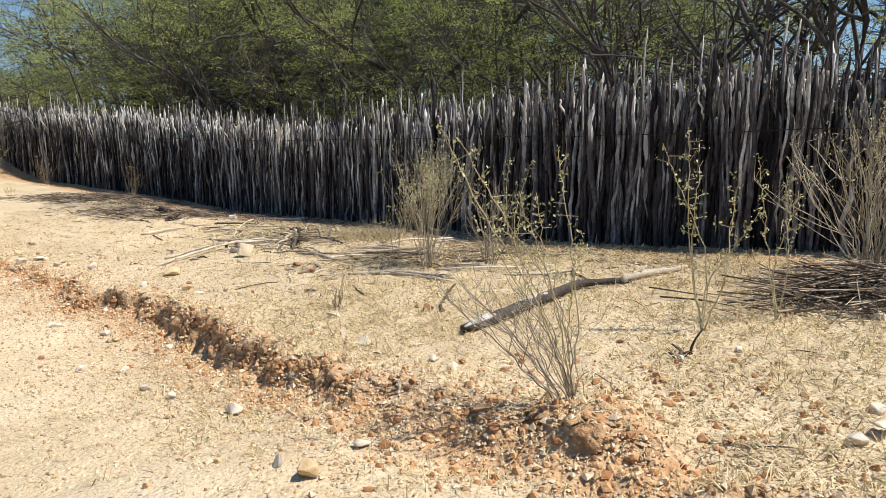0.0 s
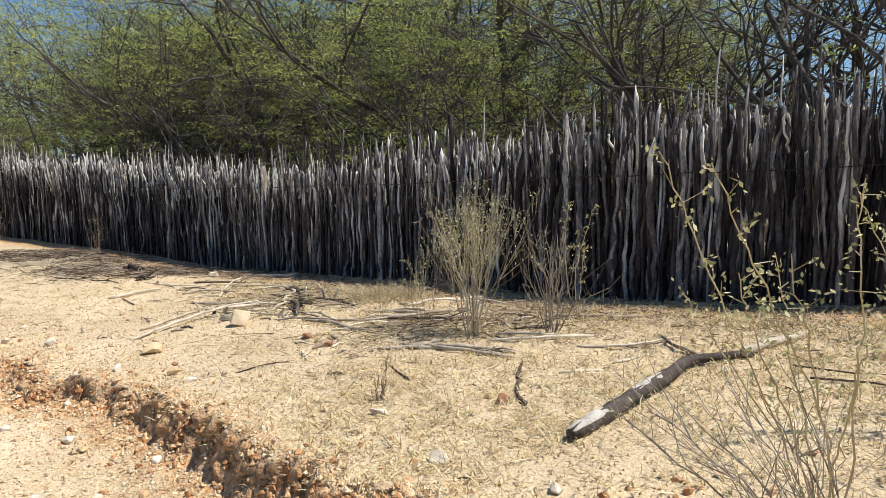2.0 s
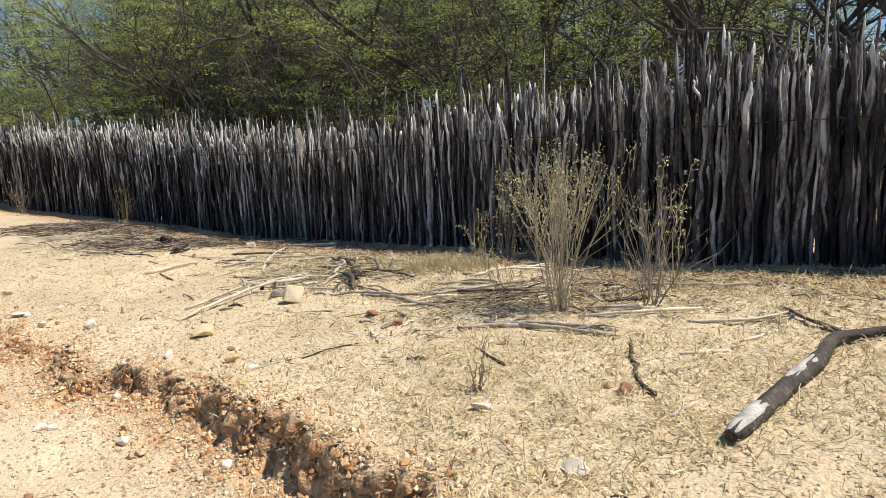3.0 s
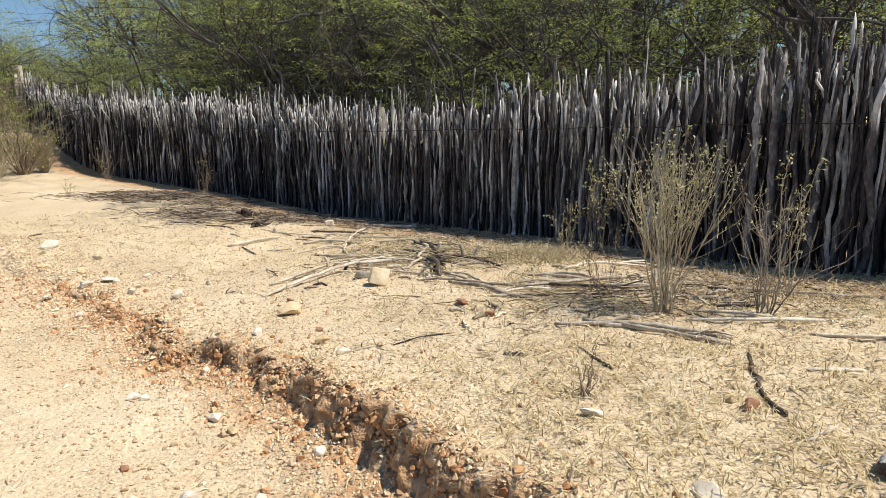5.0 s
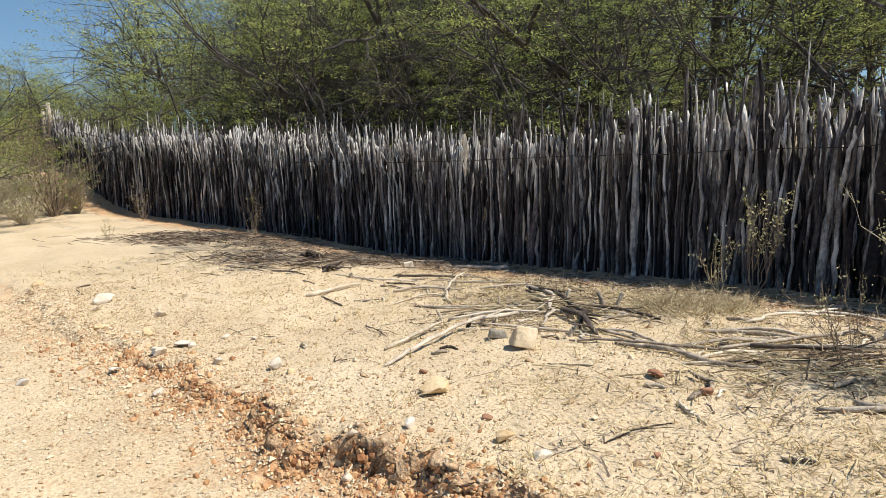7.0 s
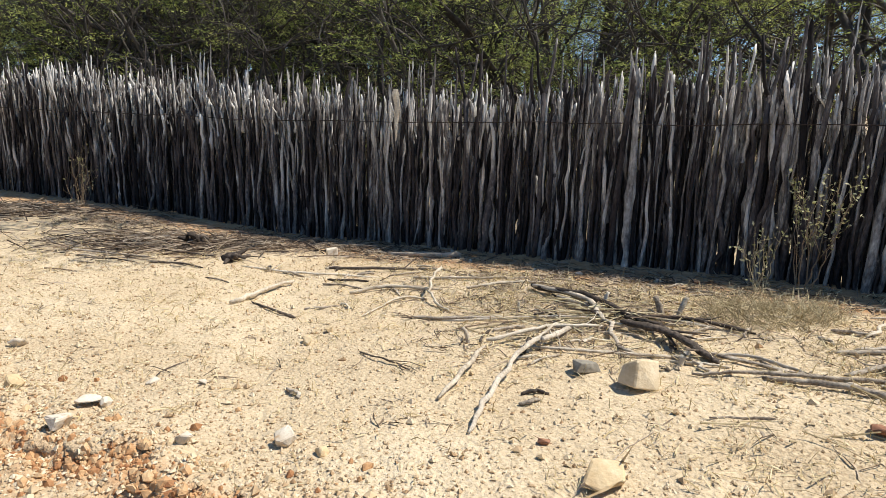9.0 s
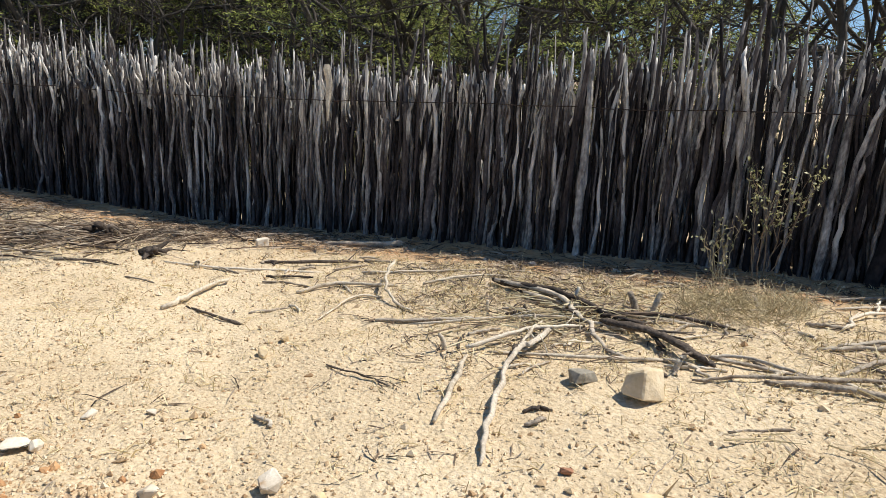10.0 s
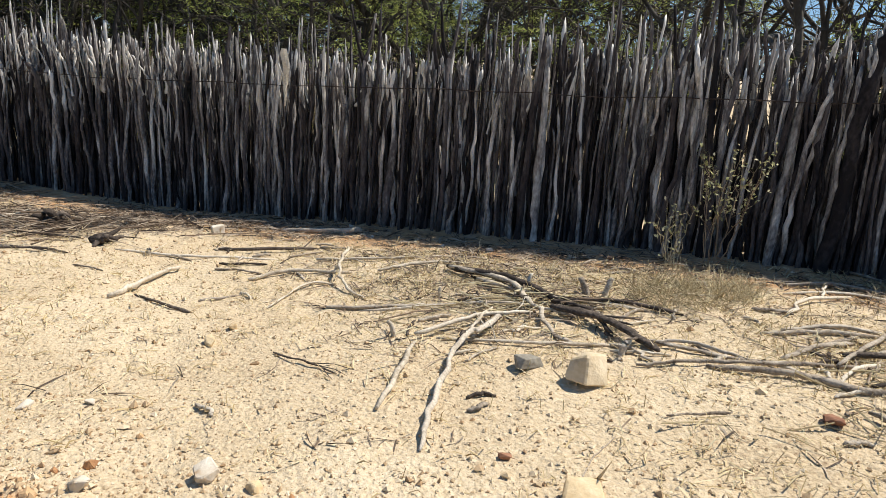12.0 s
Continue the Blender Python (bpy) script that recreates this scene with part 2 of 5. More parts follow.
def smooth_path(pts, steps=4):
    """A rounder line through the given points."""
    p = [np.asarray(q, float) for q in pts]
    p = [2 * p[0] - p[1]] + p + [2 * p[-1] - p[-2]]
    out = []
    for i in range(1, len(p) - 2):
        for k in range(steps):
            t = k / steps
            out.append(0.5 * (2 * p[i] + (p[i + 1] - p[i - 1]) * t + (2 * p[i - 1] - 5 * p[i] + 4 * p[i + 1] - p[i + 2]) * t * t
                              + (3 * p[i] - p[i - 1] - 3 * p[i + 1] + p[i + 2]) * t ** 3))
    out.append(p[-2])
    return np.array(out)


# ---- the lie of the land ----
U = np.array([-0.766, 0.643])     # along the fence and the road's edge
V = np.array([0.643, 0.766])      # from the road towards the fence
FENCE = [(12.0, 3.6), (9.0, 4.6), (6.0, 5.9), (3.4, 7.15), (2.35, 7.6), (1.5, 8.15), (0.4, 8.9), (-0.35, 9.6), (-1.4, 10.55), (-2.2, 11.3), (-3.2, 12.1),
         (-4.1, 12.85), (-5.3, 13.75), (-6.5, 14.7), (-8.6, 16.15), (-10.6, 17.6), (-12.2, 18.7), (-13.6, 19.7), (-15.0, 20.7), (-15.9, 21.4)]
FENCE_LINE = smooth_path([(x, y, 0) for x, y in FENCE], 8)[:, :2]


def hashed(ix, iy, seed):
    h = (ix.astype(np.int64) * 374761393 + iy.astype(np.int64) * 668265263 + seed * 1442695041) & 0xFFFFFFFF
    h = ((h ^ (h >> 13)) * 1274126177) & 0xFFFFFFFF
    return ((h ^ (h >> 16)) & 0xFFFF) / 65535.0


def vnoise(x, y, scale, seed=0):
    x, y = np.asarray(x, float) * scale, np.asarray(y, float) * scale
    ix, iy = np.floor(x), np.floor(y)
    fx, fy = x - ix, y - iy
    fx, fy = fx * fx * (3 - 2 * fx), fy * fy * (3 - 2 * fy)
    a, b = hashed(ix, iy, seed), hashed(ix + 1, iy, seed)
    c, d = hashed(ix, iy + 1, seed), hashed(ix + 1, iy + 1, seed)
    return (a + (b - a) * fx) * (1 - fy) + (c + (d - c) * fx) * fy - 0.5


def ramp01(x, a, b):
    t = np.clip((np.asarray(x, float) - a) / (b - a), 0, 1)
    return t * t * (3 - 2 * t)


def fence_gap(x, y):
    """About how far a place lies in front of the fence (negative: behind it)."""
    x, y = np.asarray(x, float), np.asarray(y, float)
    u, v = x * U[0] + y * U[1], x * V[0] + y * V[1]
    fu, fv = FENCE_LINE @ U, FENCE_LINE @ V
    return np.interp(u, fu, fv) - v


def edge_shift(u):
    """The crumbling line of the road's edge."""
    return (3.0 - 0.24 * ramp01(u, 8.4, 10.6) + 0.16 * vnoise(u, 0 * u, 0.9, 3) + 0.16 * vnoise(u, 0 * u, 2.7, 4) + 0.13 * vnoise(u, 0 * u, 7.0, 5)
            + 0.07 * vnoise(u, 0 * u, 14.0, 6))


def ground_parts(x, y):
    x, y = np.asarray(x, float), np.asarray(y, float)
    u, v = x * U[0] + y * U[1], x * V[0] + y * V[1]
    xs = np.clip(x, -4.5, 6)
    z = 0.02 + 0.074 * (np.where(x < -3.6, -3.6 + (xs + 3.6) * 0.85, xs))
    gap = fence_gap(x, y)
    z = z - 0.10 * ramp01(-np.abs(gap), -1.5, -0.2) * ramp01(u, -6, -3) - 0.10 * ramp01(-gap, 0.0, 1.5)
    s = v - edge_shift(u)
    strength = ramp01(u, -0.9, 0.5) * (0.35 + 0.65 * ramp01(-u, -10.5, -6.5))
    hole = np.exp(-((u - 7.25) / 0.10) ** 2)
    foot = 0.09 + 0.10 * (vnoise(u, v, 3.0, 8) + 0.5)
    tall = 0.13 + 0.13 * np.exp(-((u - 5.3) / 0.9) ** 2) + 0.05 * vnoise(u, 0 * u, 1.7, 9)
    tall = tall * (0.35 + 0.65 * ramp01(u, 2.7, 3.9))
    foot = foot + 0.25 * ramp01(-u, -3.9, -2.8)
    drop = tall * ramp01(-s, 0.0, foot) - 0.05 * ramp01(-s, 0.25, 1.5) + 0.10 * hole * ramp01(-s, -0.16, 0.02) * ramp01(s, -0.5, -0.2)
    lip = 0.035 * np.exp(-(s / 0.18) ** 2)
    z = z - drop * strength + lip * strength - 0.16 * (1 - strength) * ramp01(-s, -0.3, 2.2)
    # heap of red earth at the near end of the edge
    d = np.hypot((x - 0.42) / 0.34, (y - 3.62) / 0.24)
    heap = np.exp(-d ** 2 * 1.3)
    z = z + 0.13 * heap
    pit = np.exp(-(np.hypot((x - 0.82) / 0.20, (y - 3.40) / 0.13)) ** 2) + np.exp(-(np.hypot((x + 0.05) / 0.36, (y - 3.62) / 0.16)) ** 2)
    z = z - 0.11 * pit
    # rise where the fence turns away
    z = z + 0.85 * np.exp(-(np.hypot((x + 15.2) / 2.2, (y - 20.3) / 1.8)) ** 2)
    return z, s, strength, heap, u, v, gap


def rough_cover(x, y, u, s):
    """Cloddy, broken soil: strongest round the near end of the edge."""
    near = ramp01(-u, -1.4, 0.4) * ramp01(6.0 - np.asarray(y, float), 0.0, 1.6)
    bank = np.exp(-((s + 0.12) / 0.28) ** 2)
    return np.clip(near * 0.9 + bank, 0, 1)


def height(x, y):
    z, s, strength, heap, u, v, gap = ground_parts(x, y)
    near = ramp01(-np.hypot(np.asarray(x, float) + 3, np.asarray(y, float) - 8), -30, -14)
    rough = rough_cover(x, y, u, s) + heap * 0.6
    z = z + near * (0.05 * vnoise(x, y, 0.9, 11) + 0.022 * vnoise(x, y, 3.1, 12) + (0.014 + 0.033 * rough) * vnoise(x, y, 8.0, 13)
                    + (0.012 + 0.030 * rough) * vnoise(x, y, 16.0, 14))
    return z + (1 - near) * 0.3 * vnoise(x, y, 0.05, 15)


def H(x, y):
    return float(height(np.array([x]), np.array([y]))[0])


def graded(lo, fine_lo, fine_hi, hi, step, grow=1.13):
    mid = list(np.arange(fine_lo, fine_hi, step))
    out, d, x = [], step, mid[-1]
    while x < hi:
        d *= grow
        x += d
        out.append(x)
    left, d, x = [], step, fine_lo
    while x > lo:
        d *= grow
        x -= d
        left.append(x)
    return np.array(left[::-1] + mid + out)


def build_ground():
    us = graded(-700, -3.6, 12.5, 700, 0.028)
    vs = np.concatenate([graded(-700, 0.9, 2.62, 2.62, 0.05), np.arange(2.64, 3.34, 0.018), graded(3.34, 3.36, 7.6, 700, 0.036)[1:]])
    vs = np.unique(np.round(vs, 4))
    uu, vv = np.meshgrid(us, vs, indexing="ij")
    x, y = uu * U[0] + vv * V[0], uu * U[1] + vv * V[1]
    z = height(x.ravel(), y.ravel())
    _, s, strength, heap, u, v, gap = ground_parts(x.ravel(), y.ravel())
    # the broken face is fluted: push it in and out
    flute = np.exp(-((s + 0.06) / 0.09) ** 2) * strength * 0.11
    shift = flute * (vnoise(u, z * 2.0, 13.0, 21) + 0.8 * vnoise(u, z * 3.0, 27.0, 22))
    px, py = x.ravel() + V[0] * shift, y.ravel() + V[1] * shift
    nu, nv = len(us), len(vs)
    i = np.arange(nu * nv).reshape(nu, nv)
    faces = np.stack([i[:-1, :-1], i[1:, :-1], i[1:, 1:], i[:-1, 1:]], -1).reshape(-1, 4)
    me = bpy.data.meshes.new("ground")
    me.from_pydata(np.stack([px, py, z], 1).tolist(), [], faces.tolist())
    me.materials.append(SOIL)
    red = np.clip(np.exp(-((s + 0.12) / 0.20) ** 2) * strength * 1.25 + heap * 1.3
                  + 0.55 * ramp01(-u, -0.2, 1.2) * ramp01(5.4 - y.ravel(), 0, 0.9) + 0.30 * ramp01(-s, 0.0, 0.3) * ramp01(s, -1.6, -0.5), 0, 1)
    red = np.maximum(red, 0.95 * ramp01(-np.abs(gap - 0.35), -0.8, -0.25))
    at = me.attributes.new("subsoil", "FLOAT", "POINT")
    at.data.foreach_set("value", red.astype(np.float32))
    me.polygons.foreach_set("use_smooth", [True] * len(me.polygons))
    me.update()
    return tagged(new("ground", me), "sandy ochre earth road and verge with a crumbling eroded edge", "ground", kind="structure")


ground = build_ground()

# ---- the stick fence ----
TOP = [(-17, 1.85), (-15.35, 1.75), (-15.0, 1.40), (-13.6, 1.26), (-12.4, 1.16), (-7, 1.12), (-5, 1.04), (-3.5, 1.0), (-2, 1.08), (-1, 1.22), (0.4, 1.42), (1.5, 1.52), (2.5, 1.58), (4, 1.68), (12, 2.1)]


def top_at(x):
    return float(np.interp(x, [a for a, b in TOP], [b for a, b in TOP]))


def post_shape(gen, sides=7, crook=1.0):
    """A crooked stick of height one and thickness one, cut or snapped off at the top; the last numbers say how far
    bleaching and painted sunlight pale it.
    """
    zs = np.concatenate([[-0.05], np.linspace(0, 0.97, 14), [1.0]])
    k = len(zs)
    bend = np.cumsum(gen.normal(0, 0.52 * crook, (k, 2)), axis=0)
    bend -= np.linspace(0, 1, k)[:, None] * bend[-1] * 0.85
    bend += np.sin(zs * gen.uniform(7, 19) + gen.uniform(0, 6))[:, None] * gen.normal(0, 0.42 * crook, 2)
    bend += gen.normal(0, 0.16, (k, 2))
    if gen.random() < 0.3:
        knee = gen.uniform(0.3, 0.8)
        bend += np.maximum(zs - knee, 0)[:, None] * gen.normal(0, 6.0 * crook, 2)
    rad = np.linspace(1.08, gen.uniform(0.55, 0.95), k) * (1 + gen.uniform(-0.10, 0.10, k))
    if gen.random() < 0.5:
        rad[int(gen.integers(4, k - 3))] *= gen.uniform(1.15, 1.4)
    rad[-1] *= gen.uniform(0.35, 0.9)
    ang = np.arange(sides) * 2 * math.pi / sides
    flute = gen.uniform(-0.17, 0.17, sides)
    v = []
    tilt = gen.uniform(-0.035, 0.035, 2)
    for i in range(k):
        r = rad[i] * (1 + flute + gen.uniform(-0.08, 0.08, sides))
        zz = np.full(sides, zs[i])
        if i == k - 1:
            zz = zz + tilt[0] * np.cos(ang) + tilt[1] * np.sin(ang)
        v.append(np.stack([bend[i, 0] + r * np.cos(ang), bend[i, 1] + r * np.sin(ang), zz], 1))
    v = np.concatenate(v)
    f = [(i * sides + j, i * sides + (j + 1) % sides, (i + 1) * sides + (j + 1) % sides, (i + 1) * sides + j) for i in range(k - 1) for j in range(sides)]
    f.append(tuple((k - 1) * sides + j for j in range(sides)))
    # sun on tops and mid-height flecks, painted together with real bleaching
    strong = gen.choice([0.1, 0.5, 1.0])
    worn = strong * np.clip((zs - gen.uniform(0.62, 0.85)) / 0.22, 0, 1)
    if gen.random() < 0.35:
        worn = worn + 0.8 * np.exp(-((zs - gen.uniform(0.25, 0.8)) / 0.10) ** 2)
    return v, f, np.repeat(worn, sides)


# stores how pale each point is, from wear and painted sun alike
def bleached(me, worn):
    me.attributes.new("bleach_sunlit", "FLOAT", "POINT").data.foreach_set("value", np.asarray(worn, np.float32))
    return me


def build_fence():
    gen = np.random.default_rng(5)
    fence = tagged(new("stick_fence"), "long fence of crooked grey sticks set upright side by side", "fence")
    shapes = [post_shape(gen) for _ in range(60)]
    near = [bleached(mesh_of("post", v, f, WOOD, True), w) for v, f, w in shapes]
    far, worn = Soup(), []

    def plant(k, m):
        mm = np.array(m)
        far.add(shapes[k][0] @ mm[:3, :3].T + mm[:3, 3], shapes[k][1])
        # the painted sun on the tips weakens towards the near stretch
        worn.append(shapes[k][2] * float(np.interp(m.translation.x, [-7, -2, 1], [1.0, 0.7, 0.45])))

    seg = np.diff(FENCE_LINE, axis=0)
    at = np.concatenate([[0], np.cumsum(np.hypot(seg[:, 0], seg[:, 1]))])
    singles = 0
    for row, (spacing, back) in enumerate(((0.040, 0.0), (0.036, 0.06), (0.038, 0.12), (0.040, 0.18), (0.042, 0.25))):
        d = 0.0
        while d < at[-1]:
            d += spacing * gen.uniform(0.6, 1.4)
            x = float(np.interp(d, at, FENCE_LINE[:, 0]))
            y = float(np.interp(d, at, FENCE_LINE[:, 1]))
            off = back + gen.normal(0, 0.022)
            x, y = x + V[0] * off, y + V[1] * off
            z = H(x, y)
            clump = vnoise(np.array([d]), np.array([0.0]), 1.3, 31)[0] + 0.6 * vnoise(np.array([d]), np.array([0.0]), 4.0, 32)[0]
            top = top_at(x) + 0.04 + 0.16 * clump + gen.normal(0, 0.11)
            r = gen.uniform(0.0105, 0.0215) * (1.0 + 0.15 * (x > 0.2))
            roll = gen.random()
            loose = 1.0
            if roll < 0.20:
                top += gen.uniform(0.05, 0.34)
                r *= gen.uniform(0.4, 0.75)
                loose = 1.7
            elif roll < 0.235:
                r *= 1.5
            elif roll < (0.47 if row == 0 else 0.38):
                top -= gen.uniform(0.08, 0.55)
            hgt = max(top - z, 0.5)
            m = Matrix.LocRotScale((x, y, z), Euler((gen.normal(0, 0.022) * loose, gen.normal(0, 0.026) * loose, gen.uniform(0, 6.28))), (r, r, hgt))
            k = int(gen.integers(len(shapes)))
            if row == 0 and -5.0 < x < 2.6 and singles < 275:
                ob = part("post", near[k], fence)
                ob.matrix_basis = m
                singles += 1
            else:
                plant(k, m)
    # thin brush stuck in along the top, leaning every way, coloured pale as if sunlit
    d = 3.0
    while d < at[-1]:
        x = float(np.interp(d, at, FENCE_LINE[:, 0]))
        d += float(np.interp(x, [-9, -5, -1, 3], [0.020, 0.034, 0.08, 0.12])) * gen.uniform(0.5, 1.5)
        y = float(np.interp(d, at, FENCE_LINE[:, 1]))
        off = gen.uniform(-0.03, 0.24)
        px, py = x + V[0] * off, y + V[1] * off
        ln = gen.uniform(0.32, 0.58)
        low = top_at(x) - ln * gen.uniform(0.60, 0.95)
        k = int(gen.integers(len(shapes)))
        r = gen.uniform(0.007, 0.014)
        plant(k, Matrix.LocRotScale((px, py, low), Euler((gen.normal(0.05, 0.16), gen.normal(-0.08, 0.17), gen.uniform(-0.5, 0.5))), (r, r, ln)))
        worn[-1] = worn[-1] * 0.3 + gen.uniform(0.35, 1.0)
    # thick, tall and odd sticks that stand out of the row
    odd = [(-3.50, 1.12, 0.034, "", WOOD), (-1.80, 1.43, 0.032, "", WOOD), (-1.70, 1.45, 0.036, "", WOOD),
           (0.30, 1.74, 0.042, "stout knotted post", WOOD), (0.22, 1.66, 0.034, "", WOOD), (0.12, 1.60, 0.034, "", WOOD), (0.42, 1.70, 0.040, "", WOOD),
           (-0.42, 1.44, 0.034, "", WOOD), (-0.95, 1.84, 0.026, "", WOOD), (-0.75, 1.75, 0.030, "", WOOD), (-1.35, 1.80, 0.016, "", WOOD),
           (-3.20, 1.55, 0.014, "", WOOD), (-2.85, 1.62, 0.015, "", WOOD), (-2.62, 1.64, 0.014, "", WOOD), (1.62, 1.78, 0.040, "", WOOD),
           (2.35, 1.95, 0.034, "", WOOD), (2.7, 1.92, 0.028, "", WOOD), (-0.15, 1.60, 0.055, "", WOOD)]
    for x, top, r, label, mat in odd:
        d = float(np.interp(-x, -FENCE_LINE[:, 0], at))
        y = float(np.interp(d, at, FENCE_LINE[:, 1]))
        px, py = x - V[0] * 0.05, y - V[1] * 0.05
        z = H(px, py)
        v, f, w = post_shape(gen, 8, 0.35)
        ob = part("post", bleached(mesh_of("post", v, f, mat, True), w * 0.3), fence, label)
        ob.matrix_basis = Matrix.LocRotScale((px, py, z), Euler((gen.normal(0, 0.03), gen.normal(0, 0.05), gen.uniform(0, 6.28))), (r * 0.8, r * 0.8, top - z - 0.06))
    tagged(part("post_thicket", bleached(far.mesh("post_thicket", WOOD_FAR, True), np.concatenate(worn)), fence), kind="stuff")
    # one strand of wire along the front
    pts = []
    for d in np.arange(6.0, at[-1] - 3.5, 0.25):
        x, y = float(np.interp(d, at, FENCE_LINE[:, 0])), float(np.interp(d, at, FENCE_LINE[:, 1]))
        x, y = x - V[0] * 0.062, y - V[1] * 0.062
        pts.append((x, y, float(np.interp(x, [-12, -5, -1.3, 1, 4], [0.76, 0.82, 1.0, 1.14, 1.3])) + gen.normal(0, 0.006)))
    v, f = tube(pts, [0.0045] * len(pts), 5)
    part("wire", mesh_of("wire", v, f, WIRE), fence, "thin rusty wire strand")
    # forked branch ends among the sticks
    for x, top in ((-2.95, 1.55), (-2.35, 1.62), (-1.0, 1.62), (1.15, 1.9)):
        d = float(np.interp(-x, -FENCE_LINE[:, 0], at))
        y = float(np.interp(d, at, FENCE_LINE[:, 1]))
        s = Soup()
        z = H(x, y)
        fork = z + (top - z) * 0.78
        s.add(*tube(smooth_path([(x, y, z - 0.04), (x + 0.02, y, z + 0.5), (x, y, fork)], 3), np.linspace(0.026, 0.02, 7), 7, 0.1, gen))
        for side in (-1, 1):
            s.add(*tube(smooth_path([(x, y, fork - 0.02), (x + side * 0.05, y, fork + 0.12), (x + side * gen.uniform(0.08, 0.13), y, top + gen.uniform(-0.05, 0.05))], 3),
                        np.linspace(0.018, 0.010, 7), 6, 0.1, gen))
        part("forked_post", s.mesh("forked_post", WOOD_FAR, True), fence, "grey forked stick")
    x, y = -3.52, float(np.interp(3.52, -FENCE_LINE[:, 0], FENCE_LINE[:, 1]))
    x, y = x - V[0] * 0.075, y - V[1] * 0.075
    v, f = tube([(0, 0, 0), (0.0, 0, 0.16), (0.01, 0, 0.33), (-0.01, 0, 0.46), (-0.01, 0, 0.50)], [0.008, 0.018, 0.027, 0.031, 0.020], 8, 0.2, gen)
    v = np.array(v) * np.array([1.0, 0.6, 1.0])
    part("slab", mesh_of("slab", v, f, WOOD_PALE), fence, "pale split slab wired to the fence").location = (x, y, 0.70)
    for k, (x, y) in enumerate(((-15.52, 21.02), (-15.95, 21.36))):
        z = H(x, y)
        v, f = tube([(x, y, z - 0.05), (x + 0.02, y, z + 1.2), (x, y, 2.2 - 0.2 * k)], [0.07, 0.06, 0.05], 8, 0.1, gen)
        part("end_post", mesh_of("end_post", v, f, WOOD_GREY, True), fence, "tall grey end post")
    for k in range(6):
        z = 0.85 + 0.25 * k
        v, f = tube([(-15.50, 20.98, z), (-15.73, 21.16, z + 0.02), (-15.97, 21.33, z)], [0.03, 0.03, 0.028], 6, 0.1, gen)
        part("rung", mesh_of("rung", v, f, WOOD_GREY, True), fence)
    return fence


fence = build_fence()

# ---- trees behind the fence ----


def grow_tree(gen, tall, stems, spread, leafiness):
    """Several crooked stems from one foot that fork into fine twigs with feathery leaf sprays."""
    stems_made, twigs, leaves_at = [], Soup(), []

    def limb(p, d, length, r, level, leafy=True):
        n = 6 if level < 2 else 4
        pts, q, dd = [p.copy()], p.copy(), d.copy()
        for i in range(n):
            dd = dd + gen.normal(0, 0.16 + 0.05 * level, 3) + np.array([0, 0, 0.05 if level < 2 else -0.02])
            dd /= np.linalg.norm(dd)
            q = q + dd * length / n
            pts.append(q.copy())
        rad = np.linspace(r, r * (0.45 if level < 3 else 0.3), n + 1)
        (stems_made[-1] if level < 2 else twigs).add(*tube(pts, rad, 6 if level == 0 else 5 if level == 1 else 3, 0.08, gen, cap=False))
        if level == 3 and leafy:
            leaves_at.extend([(pts[i], dd) for i in range(2, n + 1)])
        if level < 3:
            for _ in range((5, 5, 4)[level]):
                i = int(gen.integers(2 if level else 3, n + 1))
                nd = dd + gen.normal(0, 0.62, 3)
                nd[2] = nd[2] * 0.7 + 0.12
                nd /= np.linalg.norm(nd)
                limb(pts[i], nd, length * gen.uniform(0.45, 0.74), rad[i] * 0.66, level + 1, leafy if level != 1 else gen.random() < leafiness)

    for k in range(stems):
        a = k * 2 * math.pi / stems + gen.uniform(-0.4, 0.4)
        d = np.array([math.cos(a) * spread, math.sin(a) * spread, 1.0])
        d /= np.linalg.norm(d)
        stems_made.append(Soup())
        limb(np.array([math.cos(a) * 0.08, math.sin(a) * 0.08, -0.1]), d, tall * gen.uniform(0.55, 0.72), 0.064 * tall / 5 * gen.uniform(0.7, 1.15), 0)
    quads = []
    for p, d in leaves_at:
        if gen.random() > 0.74:
            continue
        k = int(gen.integers(14, 28))
        c = p + gen.normal(0, 0.05, 3) + gen.normal(0, 1, (k, 3)) * np.array([0.10, 0.10, 0.022])
        ax = gen.normal(0, 1, (k, 3)) * np.array([1, 1, 0.45])
        ax /= np.linalg.norm(ax, axis=1)[:, None]
        side = np.cross(ax, gen.normal(0, 0.5, (k, 3)) + np.array([0, 0, 1.0]))
        side /= np.linalg.norm(side, axis=1)[:, None] + 1e-9
        ln = gen.uniform(0.018, 0.040, (k, 1))
        wd = gen.uniform(0.006, 0.0125, (k, 1))
        quads.append(np.stack([c - ax * ln, c + side * wd, c + ax * ln, c - side * wd], 1))
    q = np.concatenate(quads).reshape(-1, 3)
    leaf = mesh_of("crown", q, np.arange(len(q)).reshape(-1, 4), LEAF)
    tree = new("thorn_tree")
    for wood in stems_made:
        part("trunk", wood.mesh("trunk", BARK, True), tree)
    tagged(part("branchwork", twigs.mesh("branchwork", BARK), tree), kind="stuff")
    tagged(part("crown", leaf, tree, "fine feathery olive-green leaves"), kind="stuff")
    return tree


